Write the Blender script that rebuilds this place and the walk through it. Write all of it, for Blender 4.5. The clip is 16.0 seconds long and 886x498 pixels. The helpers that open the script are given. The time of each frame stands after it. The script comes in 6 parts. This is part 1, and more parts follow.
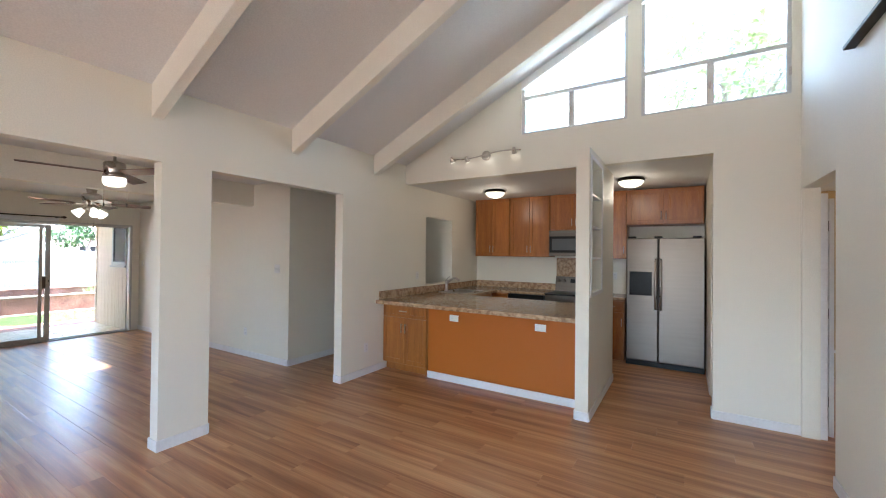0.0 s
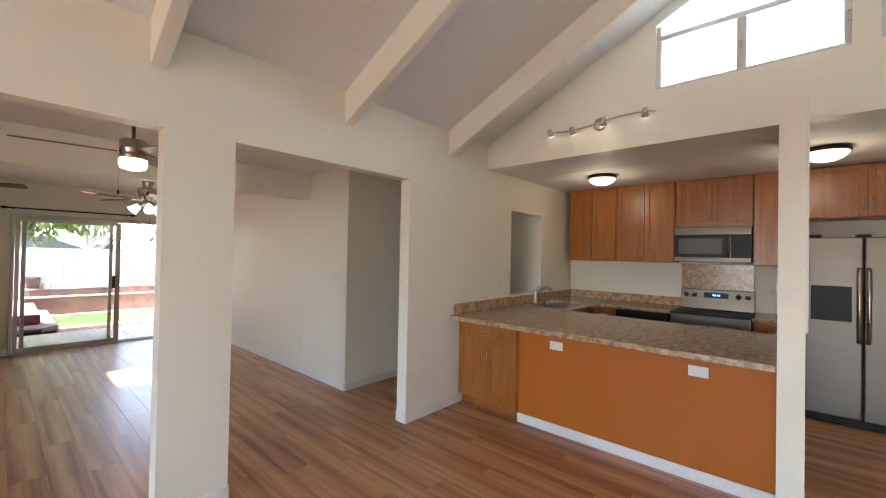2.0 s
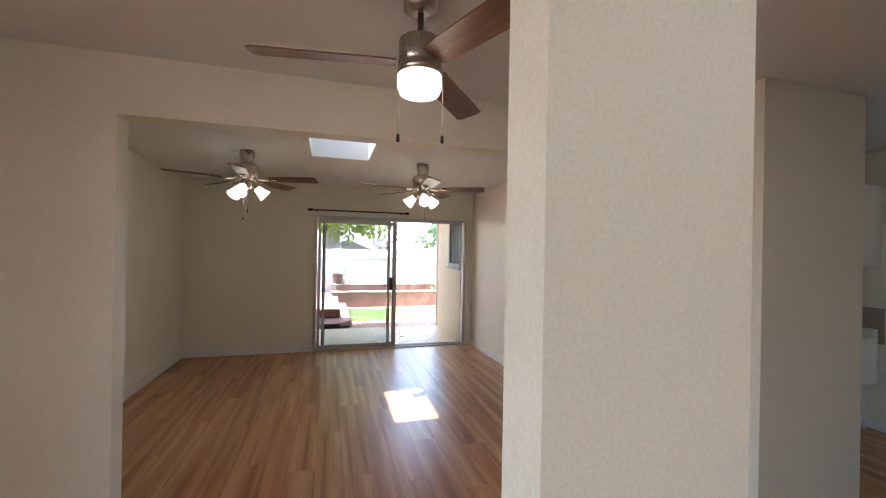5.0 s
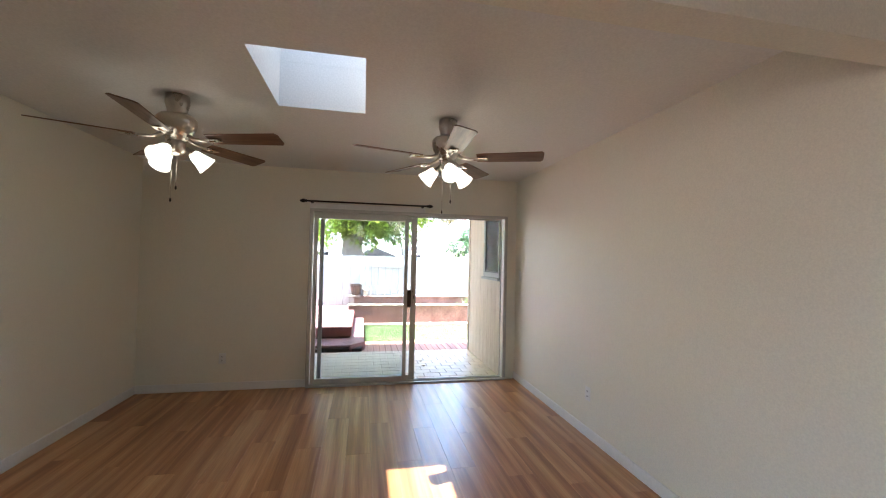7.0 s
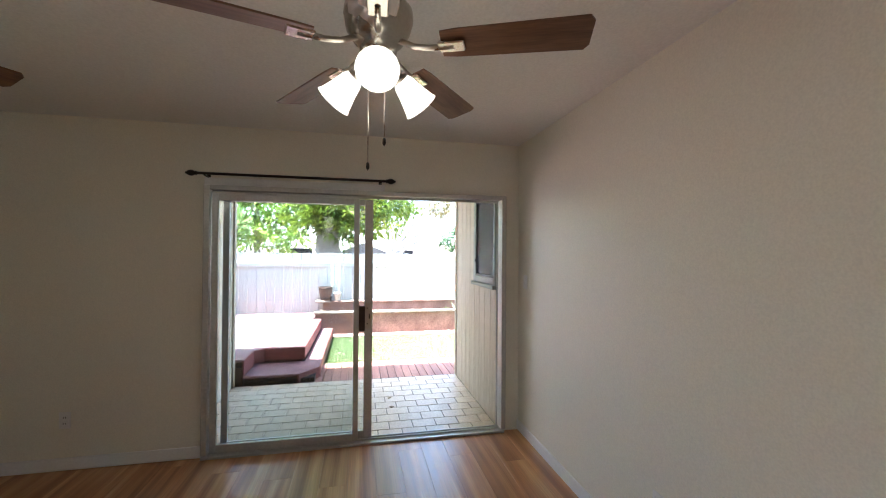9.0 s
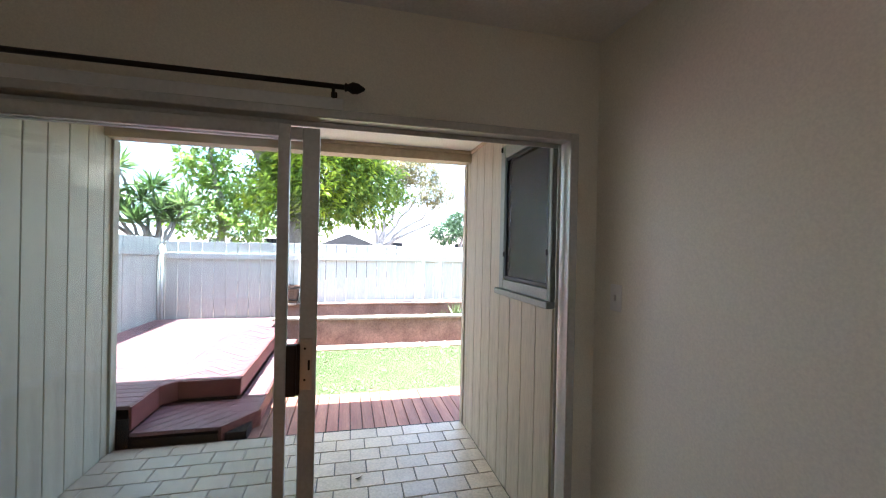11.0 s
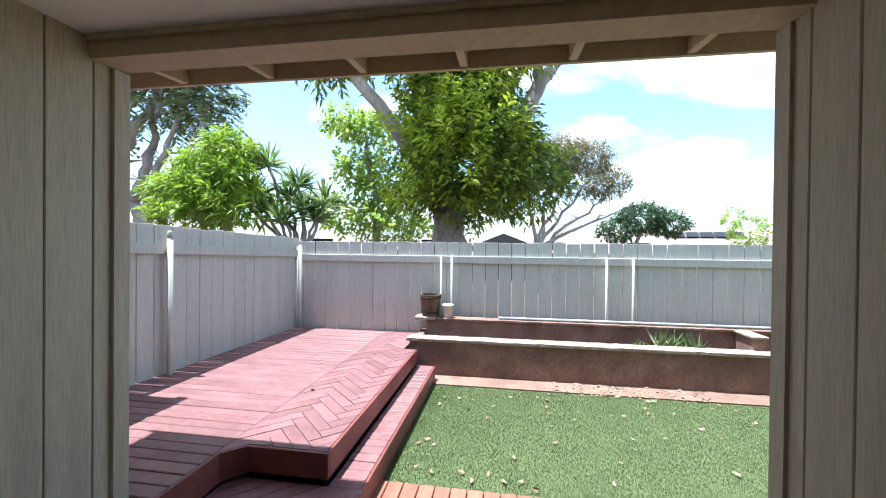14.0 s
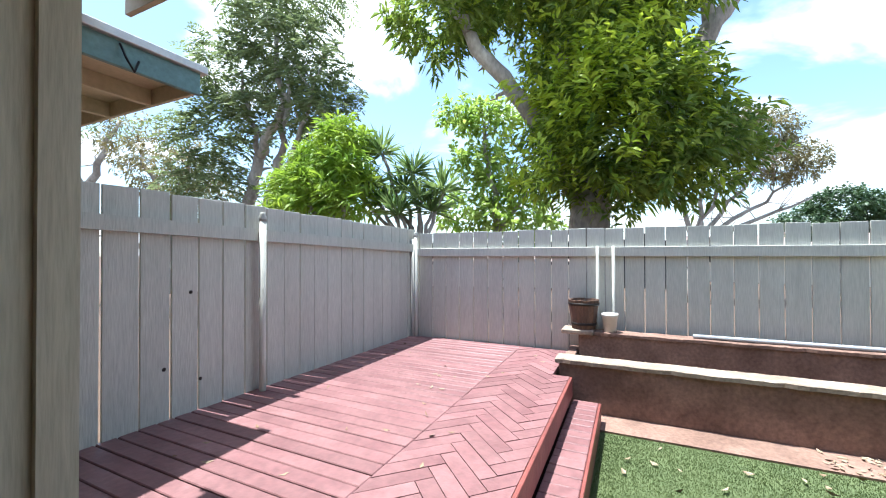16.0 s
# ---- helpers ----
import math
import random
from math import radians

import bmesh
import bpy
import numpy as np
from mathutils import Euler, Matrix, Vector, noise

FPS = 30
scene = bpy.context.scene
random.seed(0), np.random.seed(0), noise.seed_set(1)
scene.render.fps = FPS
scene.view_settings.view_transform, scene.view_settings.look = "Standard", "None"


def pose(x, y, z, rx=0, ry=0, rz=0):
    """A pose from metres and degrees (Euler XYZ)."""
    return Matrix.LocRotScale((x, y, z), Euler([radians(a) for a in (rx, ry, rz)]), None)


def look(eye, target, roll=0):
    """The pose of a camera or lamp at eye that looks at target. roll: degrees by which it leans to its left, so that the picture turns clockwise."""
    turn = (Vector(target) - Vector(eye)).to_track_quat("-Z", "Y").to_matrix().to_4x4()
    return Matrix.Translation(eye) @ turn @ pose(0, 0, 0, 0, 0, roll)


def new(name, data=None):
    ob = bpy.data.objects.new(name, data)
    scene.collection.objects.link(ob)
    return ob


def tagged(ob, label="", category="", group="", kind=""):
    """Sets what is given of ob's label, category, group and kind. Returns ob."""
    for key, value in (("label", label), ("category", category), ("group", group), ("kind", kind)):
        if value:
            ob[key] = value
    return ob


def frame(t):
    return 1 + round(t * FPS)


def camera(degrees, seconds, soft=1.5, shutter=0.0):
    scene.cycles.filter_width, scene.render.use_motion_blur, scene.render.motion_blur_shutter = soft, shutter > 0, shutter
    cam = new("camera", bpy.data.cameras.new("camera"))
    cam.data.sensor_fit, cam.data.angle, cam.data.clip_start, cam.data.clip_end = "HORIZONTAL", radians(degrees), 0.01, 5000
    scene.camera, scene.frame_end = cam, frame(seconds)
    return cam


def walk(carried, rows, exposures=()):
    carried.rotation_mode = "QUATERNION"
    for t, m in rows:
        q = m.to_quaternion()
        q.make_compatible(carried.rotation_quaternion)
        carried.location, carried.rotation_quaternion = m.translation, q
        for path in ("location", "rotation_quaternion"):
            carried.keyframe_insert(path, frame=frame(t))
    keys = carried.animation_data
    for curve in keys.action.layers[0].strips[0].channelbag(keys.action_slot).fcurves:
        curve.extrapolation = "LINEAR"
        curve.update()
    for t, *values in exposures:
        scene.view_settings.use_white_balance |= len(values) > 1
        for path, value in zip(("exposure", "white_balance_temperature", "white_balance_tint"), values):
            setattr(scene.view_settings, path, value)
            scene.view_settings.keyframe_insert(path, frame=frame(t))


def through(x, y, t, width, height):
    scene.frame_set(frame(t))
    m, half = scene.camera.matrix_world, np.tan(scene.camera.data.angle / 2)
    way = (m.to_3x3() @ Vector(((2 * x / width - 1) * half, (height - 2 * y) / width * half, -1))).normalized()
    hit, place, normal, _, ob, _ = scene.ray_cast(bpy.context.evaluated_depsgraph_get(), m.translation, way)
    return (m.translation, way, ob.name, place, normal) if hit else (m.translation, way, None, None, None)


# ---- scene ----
cam = camera(96.9, 16.0, 1.1)
PATH = [
    (0, (0.467, 0.227, 1.544), (-0.58, 1.931, 1.563), 0.6),
    (0.5, (0.322, 0.454, 1.538), (-0.729, 2.156, 1.557), 0.6),
    (1, (0.157, 0.683, 1.54), (-0.909, 2.375, 1.562), 0.7),
    (1.5, (-0.082, 0.871, 1.544), (-1.205, 2.526, 1.569), 1.0),
    (2, (-0.35, 1.059, 1.549), (-1.673, 2.558, 1.572), 1.1),
    (2.5, (-0.632, 1.232, 1.55), (-2.205, 2.467, 1.574), 1.3),
    (3, (-1.012, 1.297, 1.568), (-2.753, 2.28, 1.583), 1.6),
    (3.5, (-1.371, 1.359, 1.563), (-3.184, 2.204, 1.579), 1.6),
    (4, (-1.75, 1.404, 1.558), (-3.644, 2.045, 1.578), 1.9),
    (4.5, (-2.119, 1.347, 1.549), (-4.03, 1.937, 1.551), 1.3),
    (7, (-3.919, 1.768, 1.46), (-5.879, 2.165, 1.511), 1.2),
    (7.5, (-4.274, 1.858, 1.473), (-6.233, 2.257, 1.516), 0.9),
    (8, (-4.641, 2.019, 1.498), (-6.6, 2.422, 1.531), 0.7),
    (8.5, (-5.003, 2.173, 1.535), (-6.963, 2.573, 1.549), 0.7),
    (9, (-5.354, 2.286, 1.509), (-7.31, 2.702, 1.532), 0.4),
    (9.2, (-5.51, 2.298, 1.495), (-7.46, 2.742, 1.528), 0.4),
    (11.3, (-7.141, 2.557, 1.476), (-9.085, 3.028, 1.462), 1.1),
    (11.5, (-7.271, 2.586, 1.473), (-9.217, 3.048, 1.458), 0.2),
    (12, (-7.621, 2.652, 1.453), (-9.568, 3.11, 1.447), 0.3),
    (12.5, (-7.929, 2.684, 1.441), (-9.88, 3.122, 1.437), 0.3),
    (13, (-8.192, 2.713, 1.452), (-10.161, 3.064, 1.433), -0.3),
    (13.5, (-8.459, 2.673, 1.436), (-10.458, 2.631, 1.425), 0.2),
    (14, (-8.681, 2.567, 1.444), (-10.657, 2.255, 1.428), 0.6),
    (14.5, (-8.975, 2.483, 1.393), (-10.844, 1.77, 1.378), 0.1),
    (15, (-9.248, 2.311, 1.338), (-11.062, 1.47, 1.335), 0.4),
    (15.5, (-9.501, 2.144, 1.302), (-11.308, 1.287, 1.303), 0.2),
    (16, (-9.742, 2.021, 1.254), (-11.548, 1.162, 1.276), -0.2),
]
EXPOSURES = [(0.0, 4.65, 5500, 9), (0.7, 4.65, 5700, 10), (1.5, 4.65, 5950, 11), (3.0, 4.55, 6150, 11), (4.5, 4.5, 5950, 11), (7.0, 4.5, 5700, 9), (9.0, 4.2, 5600, 8), (11.5, 3.25, 5550, 8), (12.5, 2.75, 5600, 8), (13.5, 1.8, 5650, 5), (14.5, 1.5, 5700, 4), (16.0, 1.45, 5800, 4)]
walk(cam, [(t, look(eye, target, roll)) for t, eye, target, roll in PATH], EXPOSURES)

# ---- world, sun, exposure ----
SUN_EL, SUN_AZ = radians(76), radians(178)   # azimuth of the sun, from +y towards +x
world = bpy.data.worlds.new("world")
scene.world = world
world.use_nodes = True
wn, wl = world.node_tree.nodes, world.node_tree.links
sky = wn.new("ShaderNodeTexSky")
sky.sky_type, sky.sun_disc = "NISHITA", False
sky.sun_elevation, sky.sun_rotation = SUN_EL, SUN_AZ
# drifting clouds over the blue
tc, sep, zz, dv = wn.new("ShaderNodeTexCoord"), wn.new("ShaderNodeSeparateXYZ"), wn.new("ShaderNodeMath"), wn.new("ShaderNodeVectorMath")
zz.operation, zz.inputs[1].default_value, dv.operation = "ADD", 0.22, "DIVIDE"
zc = wn.new("ShaderNodeMath")
zc.operation, zc.inputs[1].default_value = "MAXIMUM", 0.0
wl.new(tc.outputs["Generated"], sep.inputs[0]), wl.new(sep.outputs[2], zc.inputs[0]), wl.new(zc.outputs[0], zz.inputs[0])
wl.new(tc.outputs["Generated"], dv.inputs[0]), wl.new(zz.outputs[0], dv.inputs[1])
cloud = wn.new("ShaderNodeTexNoise")
cloud.inputs["Scale"].default_value, cloud.inputs["Detail"].default_value, cloud.inputs["Distortion"].default_value = 1.5, 9, 0.5
drift = wn.new("ShaderNodeMapping")
drift.inputs["Location"].default_value, drift.inputs["Rotation"].default_value = (1.7, 0.4, 0.0), (0.0, 0.0, 2.2)
wl.new(dv.outputs[0], drift.inputs[0]), wl.new(drift.outputs[0], cloud.inputs[0])
cover = wn.new("ShaderNodeMapRange")
cover.interpolation_type = "SMOOTHSTEP"
cover.inputs[1].default_value, cover.inputs[2].default_value = 0.47, 0.63
wl.new(cloud.outputs[0], cover.inputs[0])
haze = wn.new("ShaderNodeMix")
haze.data_type = "RGBA"
haze.inputs[7].default_value = (6.0, 6.15, 6.3, 1)
wl.new(cover.outputs[0], haze.inputs[0]), wl.new(sky.outputs[0], haze.inputs[6])
wl.new(haze.outputs[2], wn["Background"].inputs[0])
wn["Background"].inputs[1].default_value = 0.13
sun = new("sun", bpy.data.lights.new("sun", "SUN"))
sun.data.energy, sun.data.angle, sun.data.color = 5.0, radians(0.5), (1.0, 0.965, 0.91)
SUN_DIR = Vector((math.sin(SUN_AZ) * math.cos(SUN_EL), math.cos(SUN_AZ) * math.cos(SUN_EL), math.sin(SUN_EL)))
sun.matrix_world = look(SUN_DIR * 40, (0, 0, 0))


# ---- materials ----
def lin(c):
    return (c[0], c[1], c[2], 1.0)


def material(name, base, rough=0.6, metal=0.0, other=None, scale=6.0, amount=0.5, fine=60.0, bump=0.05, stretch=(1, 1, 1), vary=0.0, wear=0.0, spec=0.5, coords="Object"):
    """A surface with a slow change between two colours, a fine grain and a relief, at sizes in metres."""
    m = bpy.data.materials.new(name)
    m.use_nodes = True
    n, l = m.node_tree.nodes, m.node_tree.links
    b = n["Principled BSDF"]
    b.inputs["Roughness"].default_value, b.inputs["Metallic"].default_value = rough, metal
    b.inputs["Specular IOR Level"].default_value = spec
    other = other or tuple(c * 0.85 for c in base)
    tc, mp = n.new("ShaderNodeTexCoord"), n.new("ShaderNodeMapping")
    mp.inputs["Scale"].default_value = stretch
    if coords == "World":
        geo = n.new("ShaderNodeNewGeometry")
        l.new(geo.outputs["Position"], mp.inputs[0])
    else:
        l.new(tc.outputs["Object"], mp.inputs[0])
    big, small = n.new("ShaderNodeTexNoise"), n.new("ShaderNodeTexNoise")
    big.inputs["Scale"].default_value, big.inputs["Detail"].default_value = scale, 5
    small.inputs["Scale"].default_value, small.inputs["Detail"].default_value = fine, 4
    oi = n.new("ShaderNodeObjectInfo")
    for tex in (big, small):
        l.new(mp.outputs[0], tex.inputs[0])
    if vary:
        add = n.new("ShaderNodeVectorMath")
        add.operation = "ADD"
        mul = n.new("ShaderNodeMath")
        mul.operation, mul.inputs[1].default_value = "MULTIPLY", 37.0
        l.new(oi.outputs["Random"], mul.inputs[0])
        l.new(mp.outputs[0], add.inputs[0]), l.new(mul.outputs[0], add.inputs[1])
        for tex in (big, small):
            l.new(add.outputs[0], tex.inputs[0])
    ramp = n.new("ShaderNodeValToRGB")
    ramp.color_ramp.elements[0].position, ramp.color_ramp.elements[1].position = 0.5 - 0.25 / max(amount, 0.05) * 0.5, 0.5 + 0.25 / max(amount, 0.05) * 0.5
    ramp.color_ramp.elements[0].color, ramp.color_ramp.elements[1].color = lin(base), lin(other)
    l.new(big.outputs[0], ramp.inputs[0])
    mix = n.new("ShaderNodeMix")
    mix.data_type, mix.blend_type = "RGBA", "MULTIPLY"
    mix.inputs[0].default_value = 1.0
    gr = n.new("ShaderNodeMapRange")
    gr.inputs[1].default_value, gr.inputs[2].default_value = 0.3, 0.7
    gr.inputs[3].default_value, gr.inputs[4].default_value = 1.0 - 0.35 * amount, 1.0 + 0.12 * amount
    l.new(small.outputs[0], gr.inputs[0])
    l.new(ramp.outputs[0], mix.inputs[6])
    l.new(gr.outputs[0], mix.inputs[7])
    colour = mix.outputs[2]
    if vary:
        vr = n.new("ShaderNodeMapRange")
        vr.inputs[3].default_value, vr.inputs[4].default_value = 1.0 - vary, 1.0 + vary * 0.6
        l.new(oi.outputs["Random"], vr.inputs[0])
        mv = n.new("ShaderNodeMix")
        mv.data_type, mv.blend_type = "RGBA", "MULTIPLY"
        mv.inputs[0].default_value = 1.0
        l.new(colour, mv.inputs[6]), l.new(vr.outputs[0], mv.inputs[7])
        colour = mv.outputs[2]
    if wear:
        wt = n.new("ShaderNodeTexNoise")
        wt.inputs["Scale"].default_value, wt.inputs["Detail"].default_value = 2.3, 8
        l.new(mp.outputs[0], wt.inputs[0])
        wr = n.new("ShaderNodeMapRange")
        wr.inputs[1].default_value, wr.inputs[2].default_value = 0.52, 0.7
        wr.inputs[4].default_value = wear
        l.new(wt.outputs[0], wr.inputs[0])
        mw = n.new("ShaderNodeMix")
        mw.data_type = "RGBA"
        mw.inputs[7].default_value = lin(tuple(c * 0.45 for c in base))
        l.new(wr.outputs[0], mw.inputs[0]), l.new(colour, mw.inputs[6])
        colour = mw.outputs[2]
    l.new(colour, b.inputs["Base Color"])
    rr = n.new("ShaderNodeMapRange")
    rr.inputs[3].default_value, rr.inputs[4].default_value = max(rough - 0.08, 0.02), min(rough + 0.1, 1.0)
    l.new(big.outputs[0], rr.inputs[0]), l.new(rr.outputs[0], b.inputs["Roughness"])
    if bump:
        bp = n.new("ShaderNodeBump")
        bp.inputs["Strength"].default_value, bp.inputs["Distance"].default_value = bump, 0.01
        l.new(small.outputs[0], bp.inputs["Height"]), l.new(bp.outputs[0], b.inputs["Normal"])
    return m


def glow(name, colour, strength):
    m = bpy.data.materials.new(name)
    m.use_nodes = True
    b = m.node_tree.nodes["Principled BSDF"]
    b.inputs["Base Color"].default_value = (0.9, 0.88, 0.82, 1)
    b.inputs["Emission Color"].default_value, b.inputs["Emission Strength"].default_value = lin(colour), strength
    return m


def glass(name, tint=(0.95, 0.97, 0.97), rough=0.0):
    """A thin pane: clear, with the gloss of its two faces."""
    m = bpy.data.materials.new(name)
    m.use_nodes = True
    n, l = m.node_tree.nodes, m.node_tree.links
    n.remove(n["Principled BSDF"])
    t, g, mx, lw, pw, mr = (n.new("ShaderNode" + k) for k in ("BsdfTransparent", "BsdfGlossy", "MixShader", "LayerWeight", "Math", "MapRange"))
    t.inputs[0].default_value, g.inputs["Roughness"].default_value = lin(tint), rough
    pw.operation, pw.inputs[1].default_value = "POWER", 4.0
    mr.inputs[3].default_value, mr.inputs[4].default_value = 0.03, 0.45
    l.new(lw.outputs["Facing"], pw.inputs[0]), l.new(pw.outputs[0], mr.inputs[0])
    l.new(mr.outputs[0], mx.inputs[0]), l.new(t.outputs[0], mx.inputs[1]), l.new(g.outputs[0], mx.inputs[2])
    l.new(mx.outputs[0], n["Material Output"].inputs[0])
    return m


def plank_wood(name):
    """Printed oak: wide streaks along each board, fine pores, and a shift of tone from board to board."""
    m = bpy.data.materials.new(name)
    m.use_nodes = True
    n, l = m.node_tree.nodes, m.node_tree.links
    b = n["Principled BSDF"]
    b.inputs["Specular IOR Level"].default_value = 0.6
    geo, oi = n.new("ShaderNodeNewGeometry"), n.new("ShaderNodeObjectInfo")
    shift, add = n.new("ShaderNodeVectorMath"), n.new("ShaderNodeVectorMath")
    shift.operation, add.operation = "SCALE", "ADD"
    shift.inputs[0].default_value = (3.1, 5.7, 1.3)
    l.new(oi.outputs["Random"], shift.inputs["Scale"])
    l.new(geo.outputs["Position"], add.inputs[0]), l.new(shift.outputs[0], add.inputs[1])

    def streak(stretch, scale, detail, warp):
        mp, tex = n.new("ShaderNodeMapping"), n.new("ShaderNodeTexNoise")
        mp.inputs["Scale"].default_value = stretch
        tex.inputs["Scale"].default_value, tex.inputs["Detail"].default_value, tex.inputs["Distortion"].default_value = scale, detail, warp
        l.new(add.outputs[0], mp.inputs[0]), l.new(mp.outputs[0], tex.inputs[0])
        return tex.outputs[0]

    broad, fine = streak((0.5, 12.0, 1.0), 1.0, 3, 0.4), streak((4.0, 150.0, 1.0), 1.0, 3, 0.0)
    ramp = n.new("ShaderNodeValToRGB")
    e = ramp.color_ramp.elements
    e[0].position, e[0].color = 0.34, (0.29, 0.112, 0.040, 1)
    e[1].position, e[1].color = 0.68, (0.62, 0.345, 0.165, 1)
    mid = e.new(0.5)
    mid.color = (0.47, 0.218, 0.088, 1)
    l.new(broad, ramp.inputs[0])
    pores, tone, m1, m2 = n.new("ShaderNodeMapRange"), n.new("ShaderNodeMapRange"), n.new("ShaderNodeMix"), n.new("ShaderNodeMix")
    pores.inputs[1].default_value, pores.inputs[2].default_value, pores.inputs[3].default_value, pores.inputs[4].default_value = 0.3, 0.7, 0.84, 1.08
    tone.inputs[3].default_value, tone.inputs[4].default_value = 0.92, 1.06
    l.new(fine, pores.inputs[0]), l.new(oi.outputs["Random"], tone.inputs[0])
    for mx in (m1, m2):
        mx.data_type, mx.blend_type = "RGBA", "MULTIPLY"
        mx.inputs[0].default_value = 1.0
    l.new(ramp.outputs[0], m1.inputs[6]), l.new(pores.outputs[0], m1.inputs[7])
    l.new(m1.outputs[2], m2.inputs[6]), l.new(tone.outputs[0], m2.inputs[7])
    l.new(m2.outputs[2], b.inputs["Base Color"])
    rough, bp = n.new("ShaderNodeMapRange"), n.new("ShaderNodeBump")
    rough.inputs[3].default_value, rough.inputs[4].default_value = 0.25, 0.40
    l.new(broad, rough.inputs[0]), l.new(rough.outputs[0], b.inputs["Roughness"])
    bp.inputs["Strength"].default_value, bp.inputs["Distance"].default_value = 0.10, 0.004
    l.new(fine, bp.inputs["Height"]), l.new(bp.outputs[0], b.inputs["Normal"])
    return m


PAINT = material("wall_paint", (0.79, 0.758, 0.655), 0.5, other=(0.76, 0.726, 0.62), scale=1.3, amount=0.25, fine=140, bump=0.025, coords="World")
TAN = material("tan_wall_paint", (0.52, 0.36, 0.17), 0.5, other=(0.48, 0.33, 0.15), scale=1.3, amount=0.25, fine=140, bump=0.025, coords="World")
CEIL = material("ceiling_paint", (0.76, 0.755, 0.735), 0.7, other=(0.73, 0.725, 0.705), scale=1.1, amount=0.25, fine=90, bump=0.05, coords="World")
TRIM = material("trim_paint", (0.82, 0.81, 0.79), 0.35, scale=3, amount=0.15, fine=60, bump=0.02)
PLANK = plank_wood("laminate")
CABINET = material("maple_wood", (0.42, 0.155, 0.030), 0.3, other=(0.30, 0.10, 0.018), scale=2.5, amount=0.7, fine=30, bump=0.02, stretch=(7, 7, 0.6), vary=0.12)
ORANGE = material("orange_paint", (0.44, 0.125, 0.012), 0.55, other=(0.41, 0.113, 0.010), scale=1.5, amount=0.25, fine=140, bump=0.03, spec=0.3)
GRANITE = material("granite", (0.56, 0.395, 0.245), 0.16, other=(0.34, 0.215, 0.125), scale=22, amount=1.1, fine=140, bump=0.01)
STEEL = material("brushed_steel", (0.155, 0.132, 0.110), 0.36, 1.0, scale=2, amount=0.2, fine=90, bump=0.02, stretch=(1, 1, 14))
NICKEL = material("satin_nickel", (0.55, 0.50, 0.44), 0.28, 1.0, scale=5, amount=0.2, fine=90, bump=0.0)
ALU = material("aluminium_frame", (0.55, 0.54, 0.515), 0.42, 0.5, scale=4, amount=0.3, fine=60, bump=0.02)
BLACK = material("black_plastic", (0.012, 0.012, 0.013), 0.38, spec=0.2, scale=6, amount=0.3, fine=60, bump=0.0)
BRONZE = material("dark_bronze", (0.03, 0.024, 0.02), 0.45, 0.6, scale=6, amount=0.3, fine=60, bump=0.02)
BLADE = material("fan_blade_wood", (0.19, 0.095, 0.05), 0.38, other=(0.12, 0.055, 0.03), scale=4, amount=0.8, fine=24, bump=0.02, stretch=(0.6, 8, 1))
GLASS = glass("window_glass", (0.87, 0.89, 0.89))
GABLEGLASS = glass("louver_glass", (0.58, 0.60, 0.59))
PALEALU = material("pale_window_frame", (0.62, 0.62, 0.60), 0.45, 0.2, scale=4, amount=0.3, fine=60, bump=0.02)
WALKWOOD = material("walk_stain", (0.36, 0.155, 0.095), 0.55, other=(0.27, 0.105, 0.07), scale=3, amount=0.8, fine=24, bump=0.3, stretch=(0.5, 5, 1), vary=0.2, wear=0.3, coords="World")
SIDING = material("siding_paint", (0.52, 0.46, 0.345), 0.6, other=(0.46, 0.40, 0.30), scale=2, amount=0.5, fine=22, bump=0.14, stretch=(6, 6, 0.5), wear=0.2)
FENCE = material("fence_paint", (0.53, 0.525, 0.465), 0.65, other=(0.475, 0.47, 0.415), scale=3, amount=0.5, fine=24, bump=0.3, stretch=(6, 6, 0.5), vary=0.05, wear=0.12, coords="World")
DECK = material("deck_stain", (0.285, 0.145, 0.143), 0.42, other=(0.20, 0.090, 0.092), scale=3, amount=0.7, fine=24, bump=0.3, stretch=(1, 1, 1), vary=0.14, wear=0.25, coords="World")
DECKEDGE = material("deck_edge_stain", (0.26, 0.075, 0.062), 0.5, other=(0.18, 0.05, 0.042), scale=3, amount=0.7, fine=24, bump=0.3, wear=0.3, coords="World")
TILE = material("porch_tile", (0.60, 0.49, 0.365), 0.4, other=(0.52, 0.41, 0.295), scale=7, amount=0.6, fine=60, bump=0.08, vary=0.1)
GROUT = material("tile_grout", (0.16, 0.15, 0.13), 0.9, scale=8, amount=0.5, fine=90, bump=0.2)
CONCRETE = material("planter_concrete", (0.29, 0.175, 0.13), 0.85, other=(0.19, 0.11, 0.08), scale=3.5, amount=0.9, fine=40, bump=0.35, wear=0.5)
CAP = material("planter_cap", (0.38, 0.31, 0.24), 0.85, other=(0.27, 0.20, 0.145), scale=4, amount=0.8, fine=40, bump=0.3)
TURF = material("turf", (0.085, 0.115, 0.04), 0.8, other=(0.11, 0.14, 0.052), scale=5, amount=0.7, fine=130, bump=0.5)
SOIL = material("soil", (0.12, 0.075, 0.05), 0.95, scale=3, amount=0.8, fine=50, bump=0.5)


# ---- mesh helpers ----
def mesh_object(name, bm, mat, parent=None, smooth=False):
    me = bpy.data.meshes.new(name)
    bmesh.ops.recalc_face_normals(bm, faces=bm.faces)
    if smooth:
        for f in bm.faces:
            f.smooth = True
    bm.to_mesh(me)
    bm.free()
    for one in (mat if isinstance(mat, (list, tuple)) else [mat]):
        me.materials.append(one)
    ob = new(name, me)
    if parent is not None:
        ob.parent = parent
    return ob


